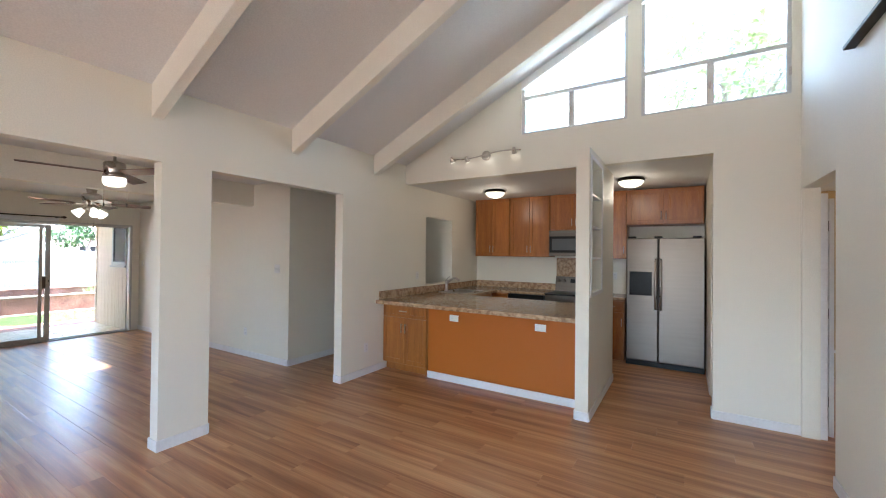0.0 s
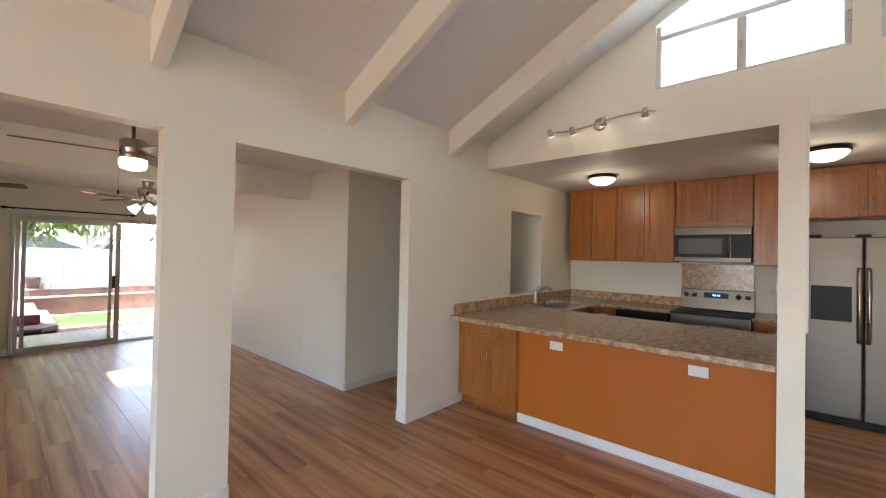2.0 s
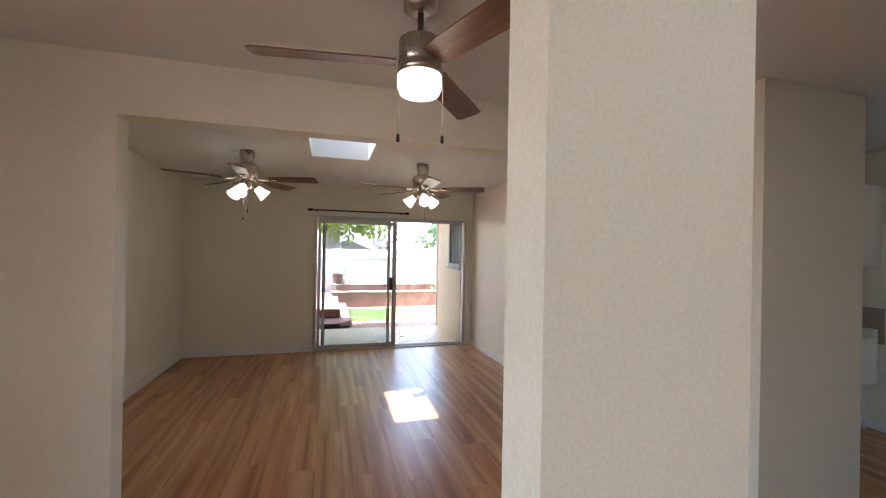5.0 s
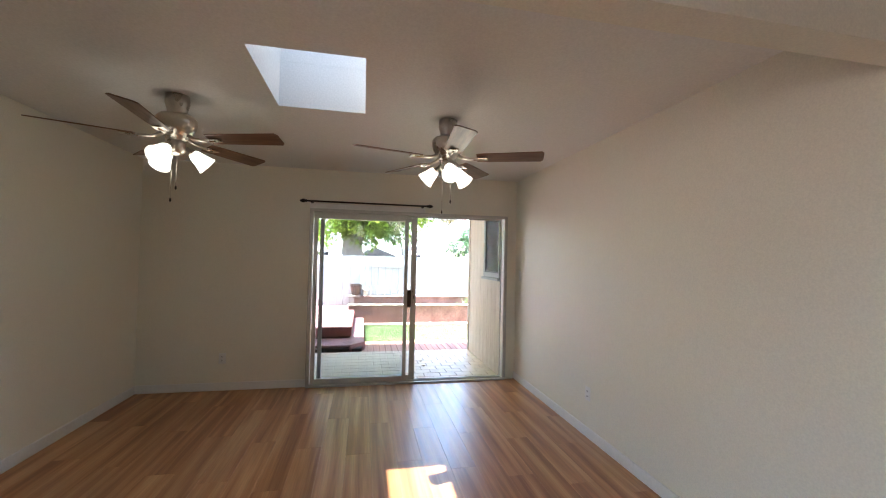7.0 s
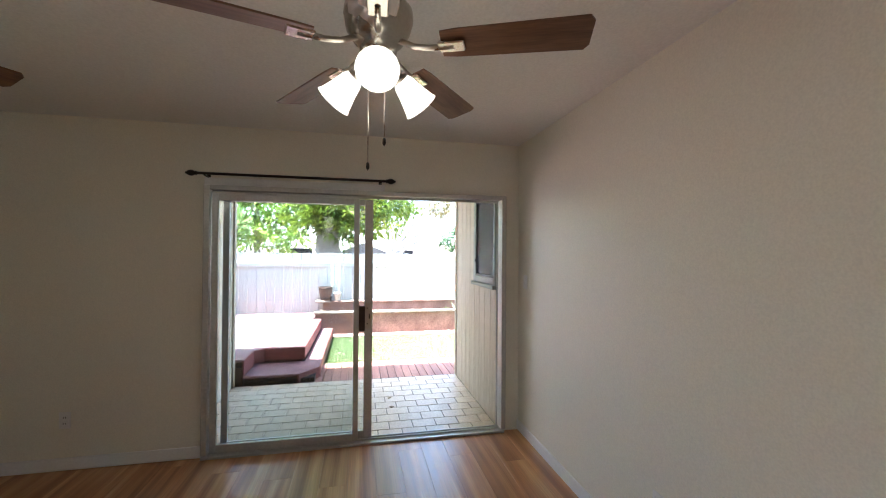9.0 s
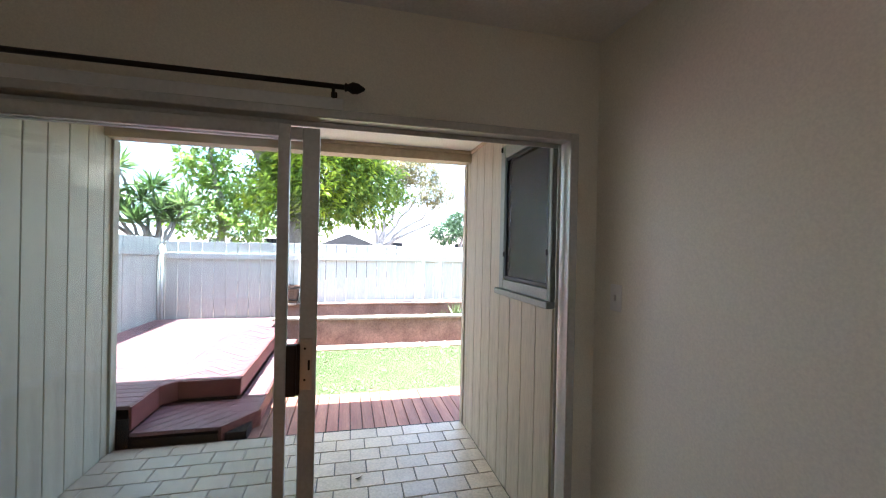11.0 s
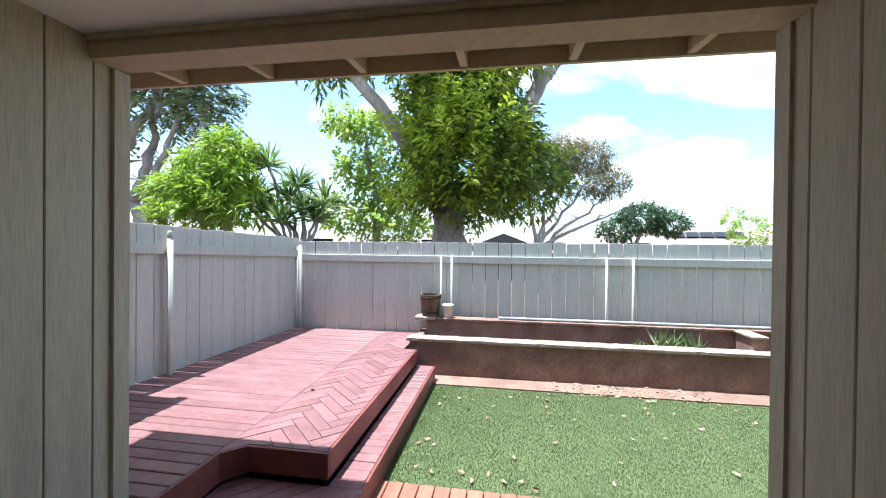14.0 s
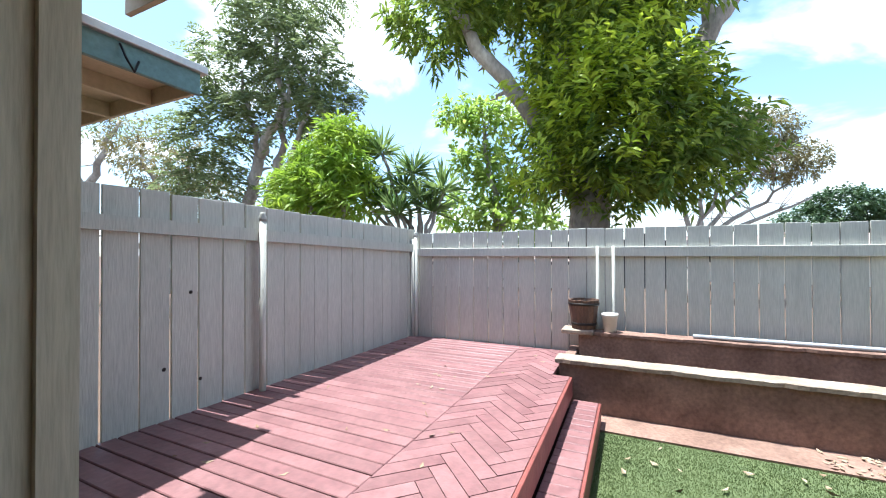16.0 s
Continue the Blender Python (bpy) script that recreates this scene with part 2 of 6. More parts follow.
def add_box(bm, x0, x1, y0, y1, z0, z1, bevel=0.0, segments=1, index=0):
    made = bmesh.ops.create_cube(bm, size=1.0, matrix=Matrix.Translation(((x0 + x1) / 2, (y0 + y1) / 2, (z0 + z1) / 2)) @ Matrix.Diagonal((abs(x1 - x0), abs(y1 - y0), abs(z1 - z0), 1)))
    faces = {f for v in made["verts"] for f in v.link_faces}
    for f in faces:
        f.material_index = index
    if bevel:
        edges = list({e for v in made["verts"] for e in v.link_edges})
        bmesh.ops.bevel(bm, geom=edges, offset=bevel, segments=segments, affect="EDGES", profile=0.5, clamp_overlap=True)


def box(name, x0, x1, y0, y1, z0, z1, mat, parent=None, bevel=0.003, segments=1):
    bm = bmesh.new()
    add_box(bm, x0, x1, y0, y1, z0, z1, bevel, segments)
    return mesh_object(name, bm, mat, parent)


SINGLE = {"handle_post", "bracket", "slot", "socket", "mullion", "shelf", "vent", "edge_board", "backsplash"}


def boxes(name, rows, mat, parent=None, bevel=0.003):
    if name in SINGLE:
        return [box(name, *r, mat, parent, bevel) for r in rows][0]
    bm = bmesh.new()
    for r in rows:
        add_box(bm, *r, bevel)
    return mesh_object(name, bm, mat, parent)


def add_lathe(bm, profile, steps=24, m=Matrix(), index=0):
    """Turns rows of (radius, z) round the z axis."""
    rings = []
    for r, z in profile:
        rings.append([bm.verts.new(m @ Vector((r * math.cos(2 * math.pi * i / steps), r * math.sin(2 * math.pi * i / steps), z))) for i in range(steps)])
    for a, b in zip(rings, rings[1:]):
        for i in range(steps):
            f = bm.faces.new((a[i], a[(i + 1) % steps], b[(i + 1) % steps], b[i]))
            f.smooth, f.material_index = True, index
    for ring in (rings[0], rings[-1]):
        if (ring[0].co - ring[steps // 2].co).length > 1e-4:
            f = bm.faces.new(ring)
            f.material_index = index


def lathe(name, profile, mat, parent=None, steps=24, m=Matrix()):
    bm = bmesh.new()
    add_lathe(bm, profile, steps, m)
    return mesh_object(name, bm, mat, parent)


def add_tube(bm, points, radius, steps=10, taper=None, index=0):
    """A round bar along points; taper: radius at its end."""
    points = [Vector(p) for p in points]
    rings, side = [], None
    for i, p in enumerate(points):
        d = (points[min(i + 1, len(points) - 1)] - points[max(i - 1, 0)]).normalized()
        side = d.orthogonal().normalized() if side is None else (side - d * side.dot(d)).normalized()
        up = d.cross(side)
        r = radius if taper is None else radius + (taper - radius) * i / (len(points) - 1)
        rings.append([bm.verts.new(p + r * (math.cos(2 * math.pi * k / steps) * side + math.sin(2 * math.pi * k / steps) * up)) for k in range(steps)])
    for a, b in zip(rings, rings[1:]):
        for k in range(steps):
            f = bm.faces.new((a[k], a[(k + 1) % steps], b[(k + 1) % steps], b[k]))
            f.smooth, f.material_index = True, index
    for ring in (rings[0], rings[-1]):
        bm.faces.new(ring).material_index = index


def tube(name, points, radius, mat, parent=None, steps=10, taper=None):
    bm = bmesh.new()
    add_tube(bm, points, radius, steps, taper)
    return mesh_object(name, bm, mat, parent)


def prism(name, outline, axis, a, b, mat, parent=None, bevel=0.0):
    """An outline of two coordinates, drawn out along axis from a to b."""
    bm = bmesh.new()
    ends = []
    for d in (a, b):
        ends.append([bm.verts.new({"x": (d, u, v), "y": (u, d, v), "z": (u, v, d)}[axis]) for u, v in outline])
    bm.faces.new(ends[0]), bm.faces.new(ends[1])
    for i in range(len(outline)):
        j = (i + 1) % len(outline)
        bm.faces.new((ends[0][i], ends[0][j], ends[1][j], ends[1][i]))
    if bevel:
        bmesh.ops.bevel(bm, geom=list(bm.edges), offset=bevel, segments=1, affect="EDGES", clamp_overlap=True)
    return mesh_object(name, bm, mat, parent)


def wall(name, axis, at, thick, u0, u1, z0, z1, holes=(), mat=None, label=""):
    """An upright wall from at to at + thick on axis, with openings (u0, u1, z0, z1) right through it."""
    us = sorted({u0, u1, *[h[0] for h in holes], *[h[1] for h in holes]})
    zs = sorted({z0, z1, *[h[2] for h in holes], *[h[3] for h in holes]})
    us, zs = [u for u in us if u0 <= u <= u1], [z for z in zs if z0 <= z <= z1]

    def solid(i, j):
        if not (0 <= i < len(us) - 1 and 0 <= j < len(zs) - 1):
            return False
        u, z = (us[i] + us[i + 1]) / 2, (zs[j] + zs[j + 1]) / 2
        return not any(h[0] < u < h[1] and h[2] < z < h[3] for h in holes)

    bm, made = bmesh.new(), {}

    def v(i, j, k):
        if (i, j, k) not in made:
            d = at + k * thick
            made[i, j, k] = bm.verts.new((d, us[i], zs[j]) if axis == "x" else (us[i], d, zs[j]))
        return made[i, j, k]

    for i in range(len(us) - 1):
        for j in range(len(zs) - 1):
            if not solid(i, j):
                continue
            for k in (0, 1):
                bm.faces.new((v(i, j, k), v(i + 1, j, k), v(i + 1, j + 1, k), v(i, j + 1, k)))
            for di, dj, a, b in ((-1, 0, (i, j), (i, j + 1)), (1, 0, (i + 1, j), (i + 1, j + 1)), (0, -1, (i, j), (i + 1, j)), (0, 1, (i, j + 1), (i + 1, j + 1))):
                if not solid(i + di, j + dj):
                    bm.faces.new((v(*a, 0), v(*b, 0), v(*b, 1), v(*a, 1)))
    ob = mesh_object(name, bm, mat or PAINT)
    return tagged(ob, label or "cream painted plaster wall", "wall", kind="structure")


def empty(name, m=Matrix()):
    ob = new(name)
    ob.matrix_world = m
    return ob

# ---- the house: walls, ceilings ----
W, G, S, R, H = -2.95, 4.75, -8.56, 3.64, -4.86      # living wall, gable wall, sliding door wall, long side wall, header
XR, BACK, RISE = 1.33, -3.6, 0.485
PX, PY0, PY1 = -10.16, 0.91, 3.48                    # porch


def roof_z(x):
    return 2.79 + RISE * (x - W)


def slab(name, rows, mat, label, category):
    bm = bmesh.new()
    for r in rows:
        add_box(bm, *r)
    return tagged(mesh_object(name, bm, mat), label, category, kind="structure")


wall("wall_living", "x", W, -0.12, BACK, 7.05, -0.02, 3.0, [(-1.2, 1.655, -0.02, 2.22), (2.03, 3.535, -0.02, 2.22), (5.28, 6.08, 1.05, 2.10)], label="cream plaster wall with two wide openings")
wall("wall_right", "x", XR, 0.12, BACK, G, -0.02, 5.0, [(3.84, 4.72, -0.02, 2.13)], label="white plaster side wall with a doorway")
wall("wall_back", "y", BACK, -0.12, W - 0.12, XR + 0.12, -0.02, 5.0, [(-2.1, 0.8, 0.35, 2.35)], label="plaster wall with a wide window")
wall("wall_side", "y", R, 0.12, S, -4.05, -0.02, 2.6, label="long cream plaster wall")
wall("wall_hall", "x", -4.05, -0.12, R + 0.12, 4.47, -0.02, 2.6, label="cream plaster wall at the hall corner")
wall("wall_laundry_front", "y", 4.47, -0.12, -5.5, -4.17, -0.02, 2.6, label="plain plaster wall of the laundry")
wall("wall_laundry_side", "x", -5.4, -0.12, 4.35, 6.2, -0.02, 2.6, label="plain plaster wall of the laundry")
wall("wall_laundry_back", "y", 6.10, 0.12, -5.5, W - 0.12, -0.02, 2.6, label="white plaster wall behind the laundry door")
wall("wall_stub", "x", H, -0.12, -2.2, R, -0.02, 2.6, [(0.33, R + 1, -0.02, 2.19)], label="cream plaster wall and header of a wide opening")
wall("wall_slider", "x", S, -0.10, -0.64, R + 0.12, -0.02, 2.75, [(1.19, 3.515, -0.02, 2.0)], label="cream plaster wall round the sliding door")
wall("wall_family", "y", -0.52, -0.12, S - 0.10, H - 0.12, -0.02, 2.75, label="cream plaster side wall")
wall("wall_dining", "y", -2.1, -0.12, H, W - 0.12, -0.02, 2.6, label="cream plaster wall of the dining room")
wall("wall_closet", "y", G, 0.12, 0.70, 1.43, -0.02, 2.52, label="cream plaster wall beside the kitchen")
wall("wall_kitchen_back", "y", 7.05, 0.12, W, 0.9, -0.02, 2.6, label="white plaster kitchen wall")
wall("wall_kitchen_side", "x", 0.72, 0.12, G + 0.12, 7.05, -0.02, 2.52, [(4.93, 5.44, -0.02, 2.10)], label="cream plaster wall with a closet door")
wall("wall_closet_inside", "x", 1.30, 0.1, G + 0.12, 7.05, -0.02, 2.52, label="plain closet wall")
wall("wall_bath_side", "x", 2.6, 0.1, 3.4, 7.3, -0.02, 2.5, mat=TAN, label="warm tan bathroom wall")
wall("wall_bath_near", "y", 3.6, -0.1, XR + 0.12, 2.7, -0.02, 2.5, label="plain hall wall")
wall("wall_bath_far", "y", 7.2, 0.1, XR + 0.07, 2.7, -0.02, 2.5, mat=TAN, label="warm tan bathroom wall")

# gable wall with the window cut-outs that follow the roof
bm = bmesh.new()
WIN = [(-1.22, -0.05), (0.08, 1.27)]


def gable_cell(x0, x1, lo, hi0, hi1):
    """A piece of the gable wall between x0 and x1, from lo up to hi0 and hi1."""
    q = [(x0, lo), (x1, lo), (x1, hi1), (x0, hi0)]
    a, b = [bm.verts.new((x, G, z)) for x, z in q], [bm.verts.new((x, G + 0.12, z)) for x, z in q]
    bm.faces.new(a), bm.faces.new(b)
    for i in range(4):
        bm.faces.new((a[i], a[(i + 1) % 4], b[(i + 1) % 4], b[i]))


def top(x):
    return roof_z(x) + 0.04


gable_cell(W - 0.12, WIN[0][0], 2.52, top(W - 0.12), top(WIN[0][0]))
gable_cell(WIN[0][0], WIN[0][1], 2.52, 2.98, 2.98)
gable_cell(WIN[0][1], WIN[1][0], 2.52, top(WIN[0][1]), top(WIN[1][0]))
gable_cell(WIN[1][0], WIN[1][1], 2.52, 2.98, 2.98)
gable_cell(WIN[1][1], XR + 0.12, 2.52, top(WIN[1][1]), top(XR + 0.12))
tagged(mesh_object("wall_gable", bm, PAINT), "cream plaster gable wall with high windows", "wall", kind="structure")
for x0, x1 in WIN:
    prism("trim", [(x0, roof_z(x0) - 0.10), (x1, roof_z(x1) - 0.10), (x1, roof_z(x1) + 0.02), (x0, roof_z(x0) + 0.02)], "y", G - 0.005, G + 0.115, TRIM)

slab("ceiling_dining", [(H - 0.06, W - 0.06, -2.2, R + 0.1, 2.50, 2.62), (-5.5, W - 0.06, R + 0.1, 6.2, 2.50, 2.62)], CEIL, "flat white ceiling of dining room and hall", "ceiling")
slab("ceiling_kitchen", [(W, 1.43, G + 0.002, 7.1, 2.524, 2.62)], CEIL, "low white kitchen ceiling", "ceiling")
slab("ceiling_bath", [(XR + 0.1, 2.7, 3.5, 7.3, 2.40, 2.5)], CEIL, "plain white ceiling", "ceiling")
bm = bmesh.new()
vs = [bm.verts.new(p) for p in ((W - 0.3, BACK - 0.9, roof_z(W - 0.3)), (XR + 0.3, BACK - 0.9, roof_z(XR + 0.3)), (XR + 0.3, G + 0.5, roof_z(XR + 0.3)), (W - 0.3, G + 0.5, roof_z(W - 0.3)))]
vt = [bm.verts.new(v.co + Vector((0, 0, 0.15))) for v in vs]
bm.faces.new(vs), bm.faces.new(vt)
for i in range(4):
    bm.faces.new((vs[i], vs[(i + 1) % 4], vt[(i + 1) % 4], vt[i]))
tagged(mesh_object("ceiling_living", bm, CEIL), "sloping white ceiling under the roof", "ceiling", kind="structure")
for y in (-2.125, -0.89, 0.345, 1.58, 2.82, 4.06):
    ob = prism("beam", [(W, 2.54), (XR, 2.54 + RISE * (XR - W)), (XR, roof_z(XR) + 0.02), (W, roof_z(W) + 0.02)], "y", y, y + 0.08, PAINT, bevel=0.004)
    tagged(ob, "white painted timber beam under the sloping ceiling", "beam", "ceiling beams", kind="structure")
SKY = (-6.656, -5.889, 1.195, 1.757)
slab("ceiling_family", [(S - 0.1, SKY[0], -0.62, R + 0.1, 2.45, 2.75), (SKY[1], H - 0.06, -0.62, R + 0.1, 2.45, 2.75), (SKY[0], SKY[1], -0.62, SKY[2], 2.45, 2.75), (SKY[0], SKY[1], SKY[3], R + 0.1, 2.45, 2.75)], CEIL, "flat white ceiling with a skylight shaft", "ceiling")
slab("skylight_shaft", [(SKY[0] - 0.08, SKY[0], SKY[2] - 0.08, SKY[3] + 0.08, 2.751, 3.05), (SKY[1], SKY[1] + 0.08, SKY[2] - 0.08, SKY[3] + 0.08, 2.751, 3.05), (SKY[0], SKY[1], SKY[2] - 0.08, SKY[2], 2.751, 3.05), (SKY[0], SKY[1], SKY[3], SKY[3] + 0.08, 2.751, 3.05)], CEIL, "white painted shaft under the skylight", "shaft")
sk = empty("skylight", Matrix.Translation((-6.2725, 1.476, 3.051)))
FROST = glass("frosted_dome", (0.42, 0.42, 0.41), 0.3)
boxes("frame", [(-0.43, 0.43, -0.33, -0.285, 0, 0.05), (-0.43, 0.43, 0.285, 0.33, 0, 0.05), (-0.43, -0.387, -0.285, 0.285, 0, 0.05), (0.387, 0.43, -0.285, 0.285, 0, 0.05)], ALU, sk)
box("pane", -0.387, 0.387, -0.285, 0.285, 0.02, 0.028, FROST, sk, bevel=0)
tagged(sk, "small rectangular skylight with a clear pane in the ceiling", "skylight")

# baseboards: (x0, y0, x1, y1) runs along the wall, nx ny points into the room
BH, BT = 0.085, 0.012
RUNS = [
    (W, BACK, W, -1.2, 1, 0), (W, 1.655, W, 2.03, 1, 0), (W - 0.12, 1.655, W, 1.655, 0, -1), (W - 0.12, 2.03, W, 2.03, 0, 1), (W - 0.12, 1.655, W - 0.12, 2.03, -1, 0),
    (W, 3.535, W, 4.33, 1, 0), (W - 0.12, 3.535, W, 3.535, 0, -1), (W - 0.12, 3.535, W - 0.12, 6.1, -1, 0),
    (S, R, -4.05, R, 0, -1), (-4.05, R, -4.05, 4.47, 1, 0), (-5.4, 6.10, -4.63, 6.10, 0, -1), (-3.70, 6.10, W - 0.12, 6.10, 0, -1),
    (H, -2.1, H, 0.33, 1, 0), (H - 0.12, 0.33, H, 0.33, 0, 1), (H - 0.12, -0.52, H - 0.12, 0.33, -1, 0),
    (S, -0.52, S, 1.17, 1, 0), (S, -0.52, H - 0.12, -0.52, 0, 1), (H, -2.1, W - 0.12, -2.1, 0, 1),
    (0.70, G, 1.40, G, 0, -1), (0.72, 5.50, 0.72, 6.3, -1, 0), (0.72, G + 0.12, 0.72, 4.87, -1, 0), (0.70, G, 0.70, G + 0.12, -1, 0),
    (XR, BACK, XR, 3.84, -1, 0), (-2.24, 4.30, -0.40, 4.30, 0, -1), (-0.28, 4.02, -0.28, 5.45, 1, 0), (-0.40, 4.02, -0.28, 4.02, 0, -1), (-0.40, 4.02, -0.40, 4.30, -1, 0),
    (W, BACK, XR, BACK, 0, 1),
]
bm = bmesh.new()
for x0, y0, x1, y1, nx, ny in RUNS:
    if nx:
        a, b = sorted((x0 + nx * 0.0005, x0 + nx * BT))
        add_box(bm, a, b, min(y0, y1) - BT * (1 if (x0, y0) in ((W, 1.655), (W - 0.12, 1.655), (W, 3.535)) else 0), max(y0, y1), 0, BH, 0.003)
    else:
        a, b = sorted((y0 + ny * 0.0005, y0 + ny * BT))
        add_box(bm, min(x0, x1) - 0.001, max(x0, x1) + 0.001, a, b, 0, BH - 0.001, 0.003)
tagged(mesh_object("baseboard", bm, TRIM), "white painted wooden baseboard along the walls", "baseboard", kind="structure")
slab("subfloor", [(S - 0.10, XR + 1.4, BACK - 0.1, 7.25, -0.12, -0.012)], GROUT, "dark subfloor under the laminate", "floor")

# light through the wide window behind: the sky's light in its opening
area = new("window_sky", bpy.data.lights.new("window_sky", "AREA"))
area.data.shape, area.data.size, area.data.size_y = "RECTANGLE", 2.8, 1.9
area.data.energy, area.data.color = 0.9, (1.0, 0.985, 0.95)
area.matrix_world = look((-0.65, BACK + 0.05, 1.40), (-0.65, BACK + 1.5, 1.15))


def point(name, at, power, colour=(1.0, 0.80, 0.55), radius=0.05):
    ob = new(name, bpy.data.lights.new(name, "POINT"))
    ob.data.energy, ob.data.color, ob.data.shadow_soft_size = power, colour, radius
    ob.location = at
    return ob


# ---- high windows in the gable ----
def high_window(x0, x1):
    win = empty("window", Matrix.Translation((x0, G + 0.03, 2.98)))
    w = x1 - x0
    mid = w / 2
    boxes("frame", [(0, w, 0, 0.05, 0, 0.03), (0, 0.035, 0, 0.05, 0.03, 0.44), (w - 0.035, w, 0, 0.05, 0.03, 0.44), (mid - 0.03, mid + 0.03, 0, 0.05, 0.03, 0.42), (0, w, -0.01, 0.05, 0.42, 0.46)], PALEALU, win)
    for x in (0.035, mid + 0.03):
        for i in range(4):
            b = bmesh.new()
            add_box(b, 0.0, mid - 0.065, -0.002, 0.002, -0.052, 0.052)
            pane = mesh_object("louver_pane", b, GABLEGLASS, win)
            pane.location, pane.rotation_euler = (x, 0.035, 0.085 + i * 0.094), (radians(-18), 0, 0)
            pane.visible_shadow = False
    t0, t1 = roof_z(x0) - 0.10 - 2.98, roof_z(x1) - 0.10 - 2.98
    ob = prism("pane", [(0.0, 0.46), (w, 0.46), (w, t1), (0.0, t0)], "y", 0.02, 0.026, GABLEGLASS, win)
    ob.visible_shadow = False
    boxes("mullion", [(0, 0.03, 0, 0.05, 0.46, t0), (w - 0.03, w, 0, 0.05, 0.46, t1 - 0.02)], PALEALU, win)
    for x in (mid - 0.012, w - 0.02):
        box("latch", x, x + 0.02, -0.02, 0, 0.17, 0.24, NICKEL, win)
    return tagged(win, "high louvered window with an aluminium frame in the gable", "window", "gable windows")


high_window(*WIN[0])
high_window(*WIN[1])

# attic panel high on the side wall
ap = empty("access_panel", Matrix.Translation((XR, 3.3, 2.78)))
box("board", -0.05, -0.001, -0.45, 0.16, 0.03, 0.45, PAINT, ap)
box("edge_strip", -0.058, -0.002, -0.46, 0.175, 0.0, 0.024, BRONZE, ap)
tagged(ap, "boxed access panel with a dark edge on the wall", "wall panel")


# ---- kitchen ----
def handle(parent, x, y, z, length, upright=True):
    h = length / 2
    bm = bmesh.new()
    if upright:
        add_tube(bm, [(x, y - 0.028, z - h), (x, y - 0.028, z + h)], 0.005, 8)
        for s in (-0.7, 0.7):
            add_tube(bm, [(x, y, z + s * h), (x, y - 0.028, z + s * h)], 0.004, 6)
    else:
        add_tube(bm, [(x - h, y - 0.028, z), (x + h, y - 0.028, z)], 0.005, 8)
        for s in (-0.7, 0.7):
            add_tube(bm, [(x + s * h, y, z), (x + s * h, y - 0.028, z)], 0.004, 6)
    return tagged(mesh_object("handle", bm, NICKEL, parent), "brushed nickel bar handle")


def shaker(name, parent, x0, x1, z0, z1, y, rail=0.055):
    """A framed door or drawer front whose face is at y."""
    bm = bmesh.new()
    add_box(bm, x0, x0 + rail, y, y + 0.02, z0, z1, 0.002)
    add_box(bm, x1 - rail, x1, y, y + 0.02, z0, z1, 0.002)
    add_box(bm, x0 + rail, x1 - rail, y, y + 0.02, z0, z0 + rail, 0.002)
    add_box(bm, x0 + rail, x1 - rail, y, y + 0.02, z1 - rail, z1, 0.002)
    add_box(bm, x0 + rail - 0.002, x1 - rail + 0.002, y + 0.009, y + 0.018, z0 + rail - 0.002, z1 - rail + 0.002)
    return mesh_object(name, bm, CABINET, parent)


def cabinet(x0, x1, y, depth, z0, z1, doors=2, drawer=False, low_handles=True, label="", kick=0.0):
    cab = empty("cabinet", Matrix.Translation((x0, y, z0)))
    w, h = x1 - x0, z1 - z0
    rows = [(0.001, w - 0.001, 0.021, depth, kick, h)]
    if kick:
        rows.append((0.01, w - 0.01, 0.075, depth, 0, kick))
    boxes("body", rows, CABINET, cab)
    top_z = h - 0.012
    if drawer:
        d = shaker("drawer", cab, 0.012, w - 0.012, h - 0.165, top_z, 0, 0.03)
        handle(d, w / 2, 0, h - 0.09, 0.12, False)
        top_z = h - 0.178
    step = (w - 0.02) / doors
    for i in range(doors):
        a = 0.01 + i * step
        d = shaker("door", cab, a + 0.002, a + step - 0.002, kick + 0.012, top_z, 0)
        hx = a + step - 0.03 if (doors == 1 or i % 2 == 0) else a + 0.03
        handle(d, hx, 0, kick + 0.13 if low_handles else top_z - 0.13, 0.12)
    return tagged(cab, label, "cabinet", "kitchen cabinets")


UP = "maple wall cabinet with shaker doors above the counter"
LOW = "maple base cabinet with shaker doors under granite"
cabinet(-2.83, -2.15, 6.72, 0.33, 1.49, 2.52, 2, label=UP)
cabinet(-2.148, -1.44, 6.72, 0.33, 1.49, 2.52, 2, label=UP)
cabinet(-1.438, -0.662, 6.72, 0.33, 1.93, 2.52, 2, label="short maple cabinet above the microwave")
cabinet(-0.66, -0.27, 6.72, 0.33, 1.48, 2.52, 1, label=UP)
cabinet(-0.268, 0.70, 6.62, 0.43, 1.98, 2.50, 2, label="short maple cabinet above the refrigerator")
cabinet(W + 0.003, -2.24, 4.27, 0.55, 0.0, 0.878, 2, True, False, "maple cabinet with a drawer at the bar end", 0.10)
cabinet(-0.64, -0.26, 6.42, 0.62, 0.0, 0.878, 1, True, False, LOW, 0.10)
cabinet(-2.36, -2.05, 6.42, 0.62, 0.0, 0.878, 1, True, False, LOW, 0.10)
# run under the sink, facing the kitchen: plain side
sinkrun = empty("cabinet", Matrix.Translation((W + 0.004, 5.42, 0)))
boxes("body", [(0, 0.60, 0.0, 0.995, 0.10, 0.70), (0, 0.54, 0, 0.995, 0, 0.10), (0.58, 0.60, 0, 0.995, 0.70, 0.878), (0, 0.02, 0, 0.995, 0.70, 0.878)], CABINET, sinkrun)
tagged(sinkrun, "maple sink cabinet along the wall", "cabinet", "kitchen cabinets")

